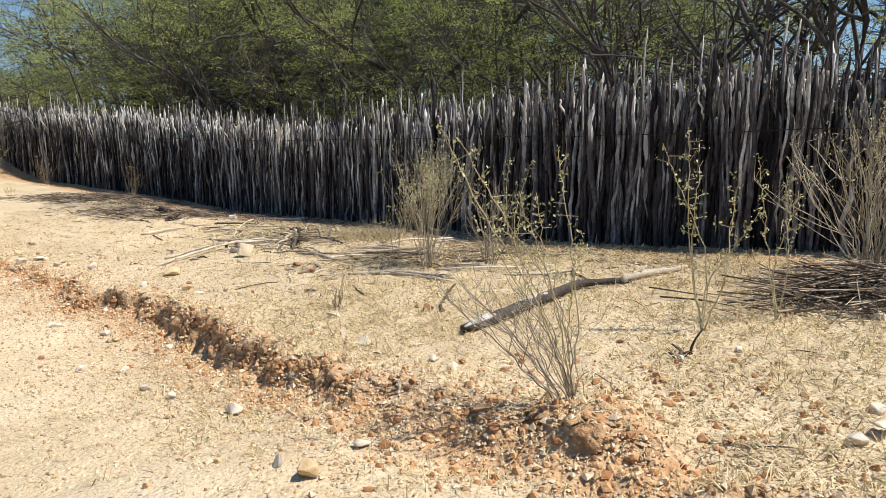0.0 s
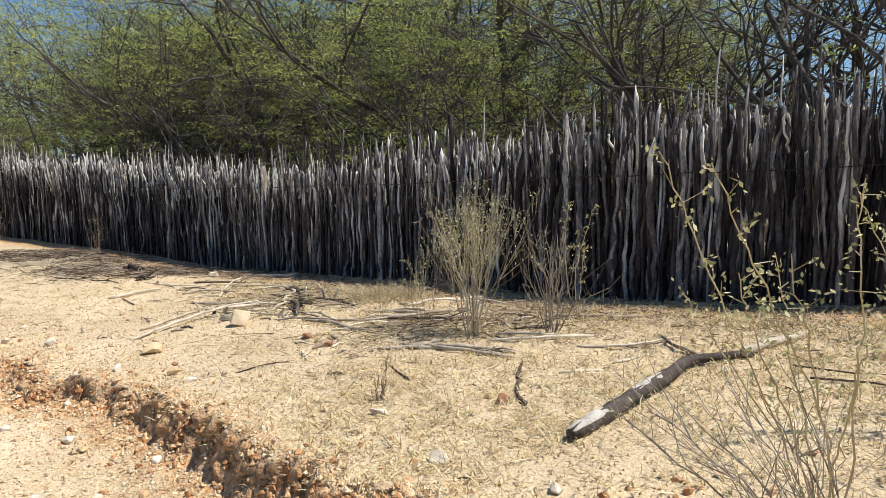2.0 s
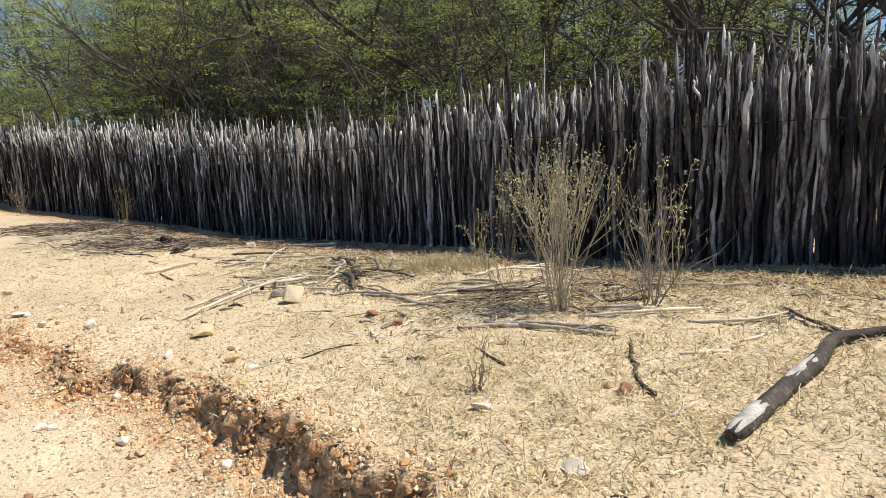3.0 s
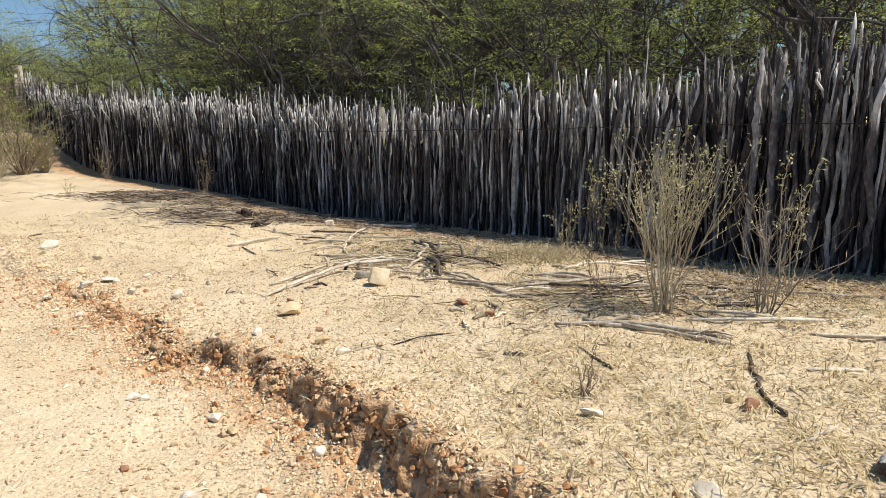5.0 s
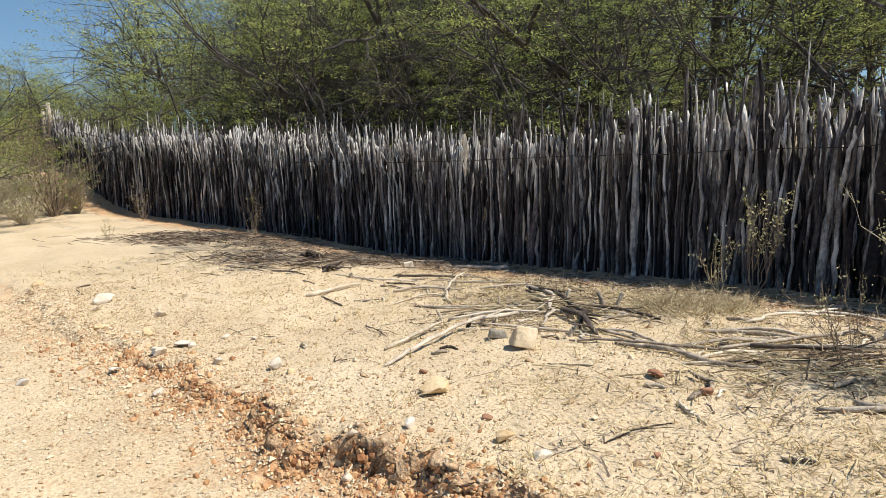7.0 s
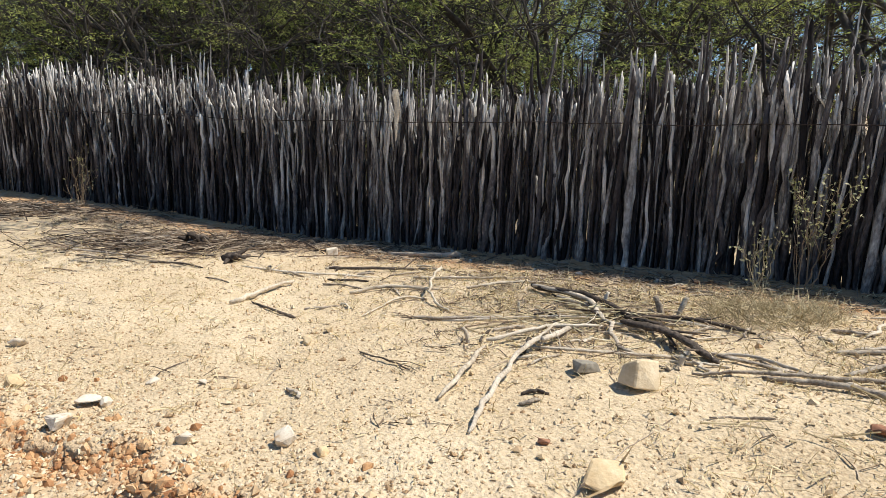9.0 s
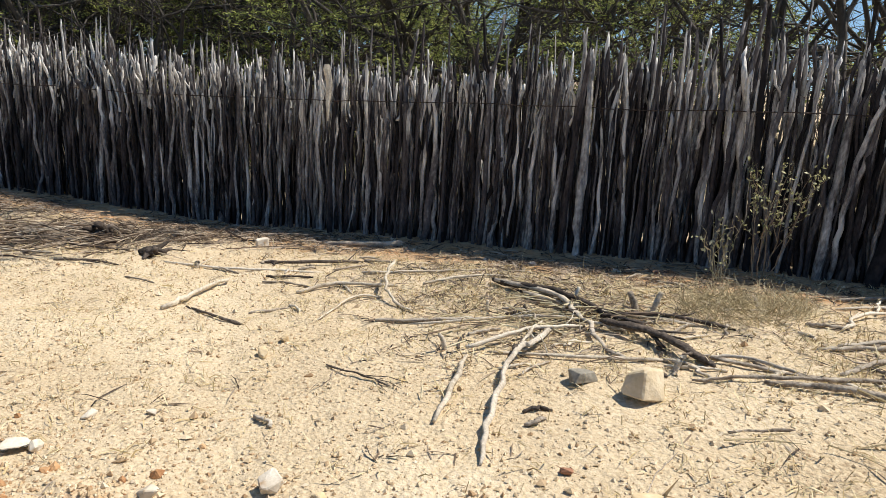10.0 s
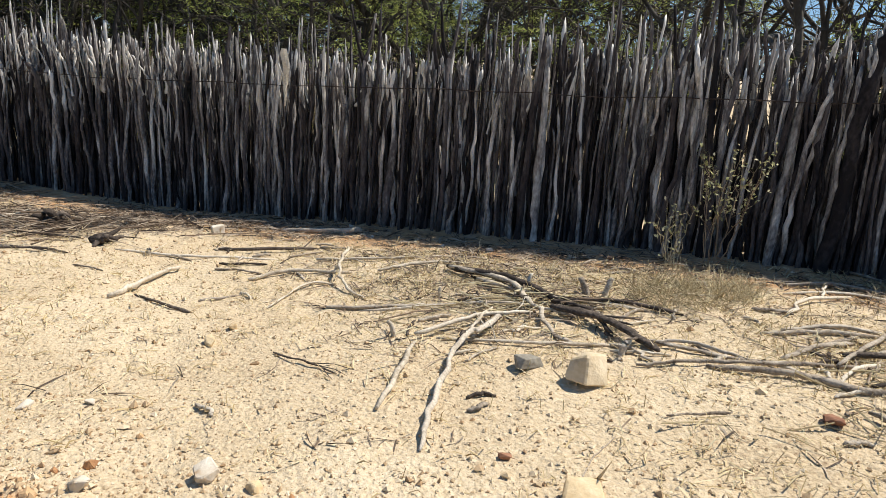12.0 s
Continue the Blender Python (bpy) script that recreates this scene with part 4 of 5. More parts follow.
GREY_L, PALE_L, DARK_L = "weathered grey dead branch lying on straw", "bleached pale dead branch lying on sand", "dark crooked dead branch lying on straw"
for pts, r0, r1, mat, label, forks in (
        ([(-2.75, 9.98, 0.02), (-2.53, 9.54, 0.05), (-2.54, 9.12, 0.04), (-2.60, 8.74)], 0.030, 0.014, WOOD_GREY, DARK_L, 2),
        ([(-2.66, 9.70, 0.02), (-2.42, 9.28, 0.02), (-1.94, 8.91)], 0.026, 0.020, WOOD_GREY, GREY_L, 0),
        ([(-2.75, 10.02, 0.01), (-2.50, 9.50, 0.06), (-2.35, 9.12, 0.03)], 0.030, 0.022, WOOD_DARK, DARK_L, 2),
        ([(-3.66, 8.26), (-3.34, 8.80, 0.05)], 0.020, 0.022, WOOD_PALE, PALE_L, 0),
        ([(-3.30, 8.93, 0.02), (-2.93, 9.02, 0.05), (-2.58, 9.04, 0.03)], 0.017, 0.010, WOOD_PALE, PALE_L, 1),
        ([(-3.58, 7.90), (-3.40, 8.27, 0.03), (-3.10, 8.74, 0.06), (-2.98, 8.82, 0.05), (-2.75, 9.06, 0.02)], 0.016, 0.022, WOOD_GREY, "twisted split grey branch lying on sand", 1),
        ([(-3.05, 8.78, 0.03), (-3.02, 8.86, 0.05), (-2.80, 9.10, 0.06)], 0.016, 0.010, WOOD_PALE, PALE_L, 0),
        ([(-3.20, 8.88), (-2.80, 8.66, 0.02), (-2.37, 8.52)], 0.010, 0.014, WOOD_PALE, PALE_L, 1),
        ([(-2.46, 9.06, 0.03), (-2.31, 8.73, 0.06), (-2.24, 8.34)], 0.028, 0.024, WOOD_DARK, DARK_L, 3),
        ([(-2.40, 9.18, 0.02), (-2.30, 8.92, 0.05), (-2.33, 8.62, 0.02)], 0.022, 0.016, WOOD_DARK, DARK_L, 2),
        ([(-2.24, 8.48), (-2.02, 8.36, 0.03), (-1.86, 8.12)], 0.016, 0.010, WOOD_GREY, GREY_L, 1),
        ([(-2.42, 8.26), (-2.16, 8.16, 0.02), (-1.75, 8.02, 0.02), (-1.30, 7.88)], 0.013, 0.018, WOOD_GREY, GREY_L, 1),
        ([(-2.14, 8.12), (-1.86, 7.93, 0.02), (-1.66, 7.72), (-1.40, 7.62)], 0.020, 0.027, WOOD_GREY, "thick grooved grey branch lying on straw", 0),
        ([(-1.72, 8.12), (-1.45, 8.16, 0.02), (-1.10, 8.22)], 0.010, 0.013, WOOD_GREY, GREY_L, 0),
        ([(-3.64, 9.60), (-3.30, 9.44, 0.01), (-3.02, 9.36)], 0.018, 0.014, WOOD_GREY, GREY_L, 1),
        ([(-3.36, 10.36, 0.14), (-3.47, 10.12, 0.10), (-3.47, 9.90, 0.03), (-3.40, 9.68)], 0.014, 0.012, WOOD_PALE, "curved bleached branch rising from the ground", 0),
        ([(-4.04, 10.24), (-3.81, 10.31, 0.02), (-3.36, 10.22)], 0.020, 0.014, WOOD_PALE, PALE_L, 0),
        ([(-3.97, 9.71), (-3.69, 10.04, 0.02), (-3.50, 10.06)], 0.009, 0.012, WOOD_PALE, PALE_L, 0),
        ([(-4.86, 10.10), (-4.66, 10.38, 0.02), (-4.46, 10.66, 0.02)], 0.032, 0.018, WOOD_PALE, "short thick bleached branch with a cut end", 0),
        ([(-4.72, 10.14), (-4.55, 9.94, 0.01), (-4.40, 9.77)], 0.008, 0.014, WOOD_DARK, "dark short twig on sand", 0),
        ([(-4.35, 9.96), (-4.10, 10.0)], 0.013, 0.010, WOOD_GREY, "short grey twig on sand", 0),
        ([(-4.00, 9.05), (-3.88, 8.84, 0.02), (-3.75, 8.68)], 0.008, 0.006, WOOD_DARK, "dark forked twig on sand", 3),
        ([(-4.92, 11.20), (-4.40, 10.94, 0.01), (-3.80, 10.72)], 0.013, 0.009, WOOD_PALE, PALE_L, 1),
        ([(-6.20, 11.95), (-6.0, 12.20, 0.03), (-5.72, 12.42, 0.02)], 0.030, 0.020, WOOD_GREY, GREY_L, 1),
        ([(-5.90, 12.0), (-5.6, 11.75, 0.02), (-5.2, 11.6)], 0.018, 0.014, WOOD_DARK, DARK_L, 2),
        ([(-6.5, 11.8), (-6.1, 11.6, 0.02), (-5.7, 11.5)], 0.014, 0.010, WOOD_GREY, GREY_L, 1),
        ([(-4.2, 11.05), (-3.85, 10.95, 0.03), (-3.45, 10.95)], 0.018, 0.014, WOOD_DARK, DARK_L, 2),
        ([(-3.55, 10.55, 0.01), (-3.1, 10.42, 0.02), (-2.6, 10.42)], 0.016, 0.010, WOOD_GREY, GREY_L, 2),
        ([(-3.2, 10.15, 0.02), (-2.85, 10.2, 0.02), (-2.45, 10.05)], 0.014, 0.008, WOOD_PALE, PALE_L, 1),
        ([(-1.24, 8.58), (-0.95, 8.72, 0.03), (-0.55, 8.78)], 0.018, 0.012, WOOD_PALE, PALE_L, 1),
        ([(-1.58, 8.40), (-1.35, 8.33, 0.01), (-1.0, 8.2)], 0.014, 0.020, WOOD_GREY, GREY_L, 0),
        ([(-0.75, 9.12), (-0.45, 9.02, 0.03), (-0.2, 8.85)], 0.014, 0.016, WOOD_GREY, GREY_L, 1),
        ([(-0.95, 8.92), (-0.6, 8.84, 0.02), (-0.25, 8.6)], 0.010, 0.014, WOOD_PALE, PALE_L, 0),
        ([(-2.56, 7.82), (-2.29, 7.75)], 0.007, 0.010, WOOD_GREY, "thin straight twig on sand", 0),
        ([(-1.80, 7.55, 0.03), (-1.72, 7.38), (-1.86, 7.20)], 0.016, 0.022, WOOD_GREY, "crooked grey branch end among straw", 1),
        ([(-1.36, 8.02), (-1.0, 7.98, 0.03), (-0.60, 7.90)], 0.018, 0.014, WOOD_GREY, GREY_L, 2),
        ([(-1.55, 7.75), (-1.2, 7.72, 0.02), (-0.75, 7.72)], 0.015, 0.010, WOOD_DARK, DARK_L, 2),
        ([(-1.16, 7.04), (-0.83, 6.80, 0.02), (-0.38, 6.58)], 0.024, 0.014, WOOD_GREY, "bundle-like grooved grey branch on straw", 2),
        ([(-0.55, 7.02), (-0.20, 6.96, 0.02), (0.25, 6.95)], 0.012, 0.016, WOOD_PALE, PALE_L, 0),
        ([(0.05, 6.72), (0.4, 6.6, 0.02), (0.75, 6.75)], 0.012, 0.009, WOOD_PALE, PALE_L, 1),
        ([(-0.1, 7.75), (0.35, 7.55, 0.02), (0.8, 7.55)], 0.014, 0.010, WOOD_GREY, GREY_L, 1),
        ([(-0.34, 6.47, 0.0), (-0.40, 6.12, 0.0), (-0.42, 5.86, 0.0), (-0.39, 5.70)], 0.014, 0.024, WOOD_DARK, "charred black branch lying on straw", 0),
        ([(-1.22, 6.58), (-1.15, 6.42), (-1.06, 6.25)], 0.006, 0.014, WOOD_DARK, "small charred twig on straw", 0),
        ([(-2.30, 6.75), (-2.16, 6.86, 0.01), (-1.96, 6.95)], 0.006, 0.004, WOOD_DARK, "thin dark twig near the bank", 1),
        ([(0.95, 6.15, 0.02), (1.2, 6.35, 0.02), (1.55, 6.62)], 0.040, 0.024, WOOD_GREY, "thin end of a fallen grey log", 1),
        ([(0.63, 6.82), (0.63, 6.48, 0.02), (0.72, 6.27)], 0.012, 0.020, WOOD_DARK, DARK_L, 1),
        ([(-0.14, 6.22), (0.12, 6.20)], 0.010, 0.014, WOOD_PALE, PALE_L, 0),
        ([(0.20, 6.32), (0.46, 6.42)], 0.012, 0.016, WOOD_PALE, PALE_L, 0),
        ([(-1.08, 6.96), (-0.81, 6.82)], 0.022, 0.018, WOOD_GREY, GREY_L, 1),
        ([(-0.74, 6.89), (-0.39, 6.60)], 0.018, 0.012, WOOD_GREY, GREY_L, 1),
        ([(-0.51, 7.25), (-0.30, 7.12, 0.02), (-0.03, 7.05)], 0.012, 0.015, WOOD_PALE, PALE_L, 0),
        ([(-0.35, 7.39), (-0.01, 7.40)], 0.018, 0.012, WOOD_DARK, DARK_L, 1),
        ([(-0.39, 5.47), (-0.23, 5.59)], 0.012, 0.014, WOOD_PALE, "short pale stick beside a charred branch", 0),
        ([(-1.69, 8.11), (-1.45, 8.17, 0.02), (-1.19, 8.17)], 0.014, 0.018, WOOD_GREY, GREY_L, 1),
        ([(-1.45, 8.40), (-1.20, 8.33, 0.02), (-0.94, 8.21)], 0.016, 0.014, WOOD_GREY, GREY_L, 0),
        ([(-1.72, 7.78), (-1.50, 7.88, 0.02), (-1.26, 7.93)], 0.012, 0.018, WOOD_PALE, PALE_L, 0),
        ([(-2.20, 8.43, 0.02), (-1.89, 8.17), (-1.48, 7.94)], 0.015, 0.012, WOOD_GREY, GREY_L, 1),
        ([(-0.02, 9.40), (0.0, 9.20, 0.02), (0.05, 8.95)], 0.014, 0.010, WOOD_GREY, GREY_L, 1),
        ([(-5.68, 11.29), (-5.45, 11.22, 0.02), (-5.22, 11.12)], 0.012, 0.010, WOOD_DARK, DARK_L, 2),
        ([(-4.24, 10.55), (-4.05, 10.45, 0.01), (-3.92, 10.32)], 0.010, 0.008, WOOD_GREY, GREY_L, 1),
        ([(-2.37, 9.17, 0.03), (-2.05, 9.02, 0.03), (-1.77, 8.78)], 0.020, 0.016, WOOD_DARK, DARK_L, 1),
        ([(-0.36, 8.74), (-0.05, 8.80, 0.02), (0.21, 8.77)], 0.012, 0.010, WOOD_GREY, GREY_L, 1),
        ([(-1.42, 8.03, 0.02), (-1.05, 7.90, 0.04), (-0.67, 7.85)], 0.022, 0.014, WOOD_DARK, DARK_L, 2),
        ([(-1.34, 6.98), (-0.83, 6.88, 0.02), (-0.37, 6.68)], 0.016, 0.022, WOOD_GREY, GREY_L, 1),
        ([(-1.56, 7.93, 0.03), (-1.10, 8.12, 0.03), (-0.60, 8.29)], 0.014, 0.018, WOOD_GREY, GREY_L, 2),
        ([(-0.80, 8.76, 0.02), (-0.55, 8.98, 0.02), (-0.29, 9.14)], 0.012, 0.010, WOOD_PALE, PALE_L, 0),
        ([(-3.48, 9.43), (-2.70, 9.24, 0.03), (-2.37, 8.93, 0.02)], 0.010, 0.014, WOOD_GREY, GREY_L, 1),
        ([(-0.33, 7.24, 0.03), (0.05, 7.33)], 0.014, 0.010, WOOD_DARK, DARK_L, 1),
        ([(-3.12, 7.52), (-2.98, 7.66, 0.0), (-2.82, 7.76)], 0.004, 0.003, WOOD_GREY, "thin twig beside an ochre stone", 0)):
    lying("fallen_branch", pts, r0, r1, mat, label, forks=forks)


# short broken pieces strewn among the branches
for cx, cy, wx, wy, count in ((-2.55, 9.15, 0.60, 0.50, 40), (-1.55, 8.15, 0.55, 0.30, 16), (-0.85, 7.55, 0.60, 0.35, 18), (-4.3, 11.0, 0.9, 0.35, 14)):
    for _ in range(count):
        bx, by, ba, bl = cx + g.normal(0, wx), cy + g.normal(0, wy), g.normal(-0.45, 0.9), g.uniform(0.05, 0.17)
        if fence_gap(np.array([bx]), np.array([by]))[0] < 0.45:
            continue
        dx, dy = math.cos(ba) * bl, math.sin(ba) * bl
        kind = (WOOD_PALE, WOOD_GREY, WOOD_GREY, WOOD_DARK)[int(g.integers(4))]
        lying("broken_stick", [(bx - dx, by - dy), (bx + g.normal(0, 0.012), by + g.normal(0, 0.012), 0.012), (bx + dx, by + dy)], g.uniform(0.008, 0.017), g.uniform(0.006, 0.013), kind,
              "short charred broken stick on straw" if kind is WOOD_DARK else "short weathered broken stick on straw", "stick", "broken sticks")


def fallen_log():
    """The grey log that lies towards the road, its end stripped and pale."""
    gen = np.random.default_rng(17)
    line = smooth_path([(-0.22, 5.20, 0), (-0.02, 5.41, 0), (0.20, 5.63, 0.01), (0.42, 5.85, 0.02), (0.60, 6.10, 0.02), (0.80, 6.15, 0.01), (1.02, 6.20, 0)], 5)
    n = len(line)
    rad = np.interp(np.arange(n), [0, 1, 4, 14, 20, n - 1], [0.034, 0.046, 0.050, 0.048, 0.036, 0.026])
    line[:, 2] += [H(a, b) + c * 0.8 for (a, b, _), c in zip(line, rad)]
    for _ in range(12):
        line[:, 2] = np.convolve(np.pad(line[:, 2], 1, mode="edge"), [0.25, 0.5, 0.25], "valid")
    base = line[8].copy()
    log = new("fallen_log")
    log.location = base
    v, f = tube(line - base, rad * 0.82, 14, 0.09, gen, groove=0.10)
    part("bark", mesh_of("bark", v, f, WOOD_LOG, True), log)
    # where the bark has come off, pale wood stands just proud in a torn strip
    for lo, hi, first, count, label in ((0, 6, 1, 8, "pale stripped end of the log"), (9, 15, 3, 5, "pale strip without bark")):
        c, rr = line[lo:hi] - base, rad[lo:hi]
        d = np.gradient(c, axis=0)
        d /= np.linalg.norm(d, axis=1)[:, None]
        a = np.cross(d, (0, 0, 1.0))
        a /= np.linalg.norm(a, axis=1)[:, None]
        b = np.cross(a, d)
        pts = []
        for i in range(len(c)):
            edge = gen.uniform(-0.25, 0.25, 2)
            for k in range(count):
                t = k / (count - 1)
                ang = math.radians(20 + first * 12 + edge[0] * 40 + t * (count * 17 + edge[1] * 50))
                lift = rr[i] * 0.86 * (1.07 if 0 < k < count - 1 and 0 < i < len(c) - 1 else 0.9)
                pts.append(c[i] + (a[i] * math.cos(ang) + b[i] * math.sin(ang)) * lift)
        faces = [(i * count + k, i * count + k + 1, (i + 1) * count + k + 1, (i + 1) * count + k) for i in range(len(c) - 1) for k in range(count - 1)]
        part("bare_wood", mesh_of("bare_wood", pts, faces, WOOD_BARE, True), log, label)
    return tagged(log, "fallen grey log with a pale stripped end", "log", "fallen branches")


fallen_log()
lying("mottled_log", [(-3.66, 11.78), (-3.40, 11.66, 0.01), (-3.16, 11.60), (-3.0, 11.56)], 0.020, 0.050, WOOD_GREY, "mottled grey log at the foot of the fence", "log")


def root_stump(x, y, size, label, arms=8):
    """A gnarled lump of root with snapped-off arms."""
    gen = np.random.default_rng(int(abs(x * 100)))
    ob = new("root_stump")
    for k in range(arms):
        a = gen.uniform(0, 6.28)
        d = np.array([math.cos(a), math.sin(a), gen.uniform(0.0, 0.9)])
        p = np.array([0, 0, size * 0.25])
        v, f = tube(smooth_path([p - d * size * 0.2, p + d * size * 0.4 + gen.normal(0, size * 0.16, 3), p + d * size * gen.uniform(0.6, 1.2) - np.array([0, 0, size * 0.2])], 4),
                    np.linspace(size * 0.24, size * 0.07, 9), 7, 0.3, gen)
        part("root", mesh_of("root", v, f, WOOD_DARK, True), ob)
    stand(ob, x, y, 0.02)
    return tagged(ob, label, "stump")


root_stump(-5.06, 11.42, 0.16, "charred gnarled root stump in fence shade")
root_stump(-5.45, 12.15, 0.17, "dark gnarled root lump in fence shade")
root_stump(0.98, 4.50, 0.07, "small burnt stump with a charred upright shoot", 4)


def snag(x, y, tall, r, mat, lean, label):
    gen = np.random.default_rng(int(abs(x * 1000)))
    v, f = tube(smooth_path([(0, 0, -0.03), (lean[0] * 0.4, lean[1] * 0.4, tall * 0.5), (lean[0], lean[1], tall)], 4), np.linspace(r * 1.1, r * 0.8, 9), 8, 0.22, gen)
    tagged(stand(new("stub", mesh_of("stub", v, f, mat, True)), x, y), label, "stub", "broken stubs")


for x, y, tall, r, mat, lean in ((-2.42, 9.47, 0.16, 0.018, WOOD_PALE, (0.03, 0)), (-2.13, 9.22, 0.20, 0.032, WOOD_GREY, (-0.05, 0.02)), (-2.04, 9.19, 0.19, 0.026, WOOD_PALE, (0.05, 0)),
                                 (-2.97, 9.52, 0.11, 0.016, WOOD_PALE, (0, 0)), (-2.42, 8.40, 0.13, 0.024, WOOD_PALE, (0.05, 0)), (-3.38, 9.02, 0.14, 0.018, WOOD_GREY, (-0.04, 0)),
                                 (-0.60, 8.05, 0.16, 0.026, WOOD_PALE, (0.04, 0.04)), (1.02, 4.52, 0.24, 0.009, WOOD_DARK, (0.07, 0.0)), (-3.15, 8.72, 0.15, 0.022, WOOD_DARK, (0.05, 0.03)),
                                 (-4.70, 11.06, 0.09, 0.028, WOOD_PALE, (0.03, 0))):
    snag(x, y, tall * 0.62, r * 0.7, mat, lean, "short broken branch stub standing in straw")

# ---- stones ----


def stone(x, y, size, flat, mat, label, turn=0.0, sink=0.2, seed=0, name="stone", points=13):
    """An angular stone: a worn hull of random corners."""
    gen = np.random.default_rng(seed or int(abs(x * 977 + y * 131)) + 1)
    bm = bmesh.new()
    p = gen.normal(0, 1, (points, 3))
    p /= np.linalg.norm(p, axis=1)[:, None]
    p *= np.array([0.5, 0.5 * gen.uniform(0.65, 0.95), 0.5 * flat]) * size * gen.uniform(0.85, 1.1, (points, 1))
    for q in p:
        bm.verts.new(q)
    hull = bmesh.ops.convex_hull(bm, input=bm.verts)
    bmesh.ops.delete(bm, geom=[v for v in bm.verts if not v.link_faces], context="VERTS")
    bmesh.ops.bevel(bm, geom=list(bm.edges), offset=size * 0.035, segments=1, affect="EDGES")
    me = bpy.data.meshes.new(name)
    bm.to_mesh(me)
    bm.free()
    me.materials.append(mat)
    ob = new(name, me)
    ob.matrix_basis = pose(x, y, H(x, y) + size * flat * (0.46 - sink), gen.uniform(-8, 8), gen.uniform(-8, 8), turn)
    return tagged(ob, label, "stone", "loose stones")


def block(x, y, dims, mat, label, turn, seed, tip=(4, -6)):
    """A squarish broken rock with knocked-off corners."""
    gen = np.random.default_rng(seed)
    bm = bmesh.new()
    for sx in (-1, 1):
        for sy in (-1, 1):
            for sz in (-1, 1):
                corner = np.array([sx, sy, sz]) * np.array(dims) / 2 * (0.90 if sz > 0 else 1.0)
                bm.verts.new(corner * gen.uniform(0.60, 1.10, 3))
    bmesh.ops.convex_hull(bm, input=bm.verts)
    bmesh.ops.delete(bm, geom=[v for v in bm.verts if not v.link_faces], context="VERTS")
    bmesh.ops.bevel(bm, geom=list(bm.edges), offset=min(dims) * 0.05, segments=1, affect="EDGES")
    me = bpy.data.meshes.new("stone")
    bm.to_mesh(me)
    bm.free()
    me.materials.append(mat)
    ob = new("stone", me)
    ob.matrix_basis = pose(x, y, H(x, y) + dims[2] * 0.42, tip[0], tip[1], turn)
    return tagged(ob, label, "stone", "loose stones")


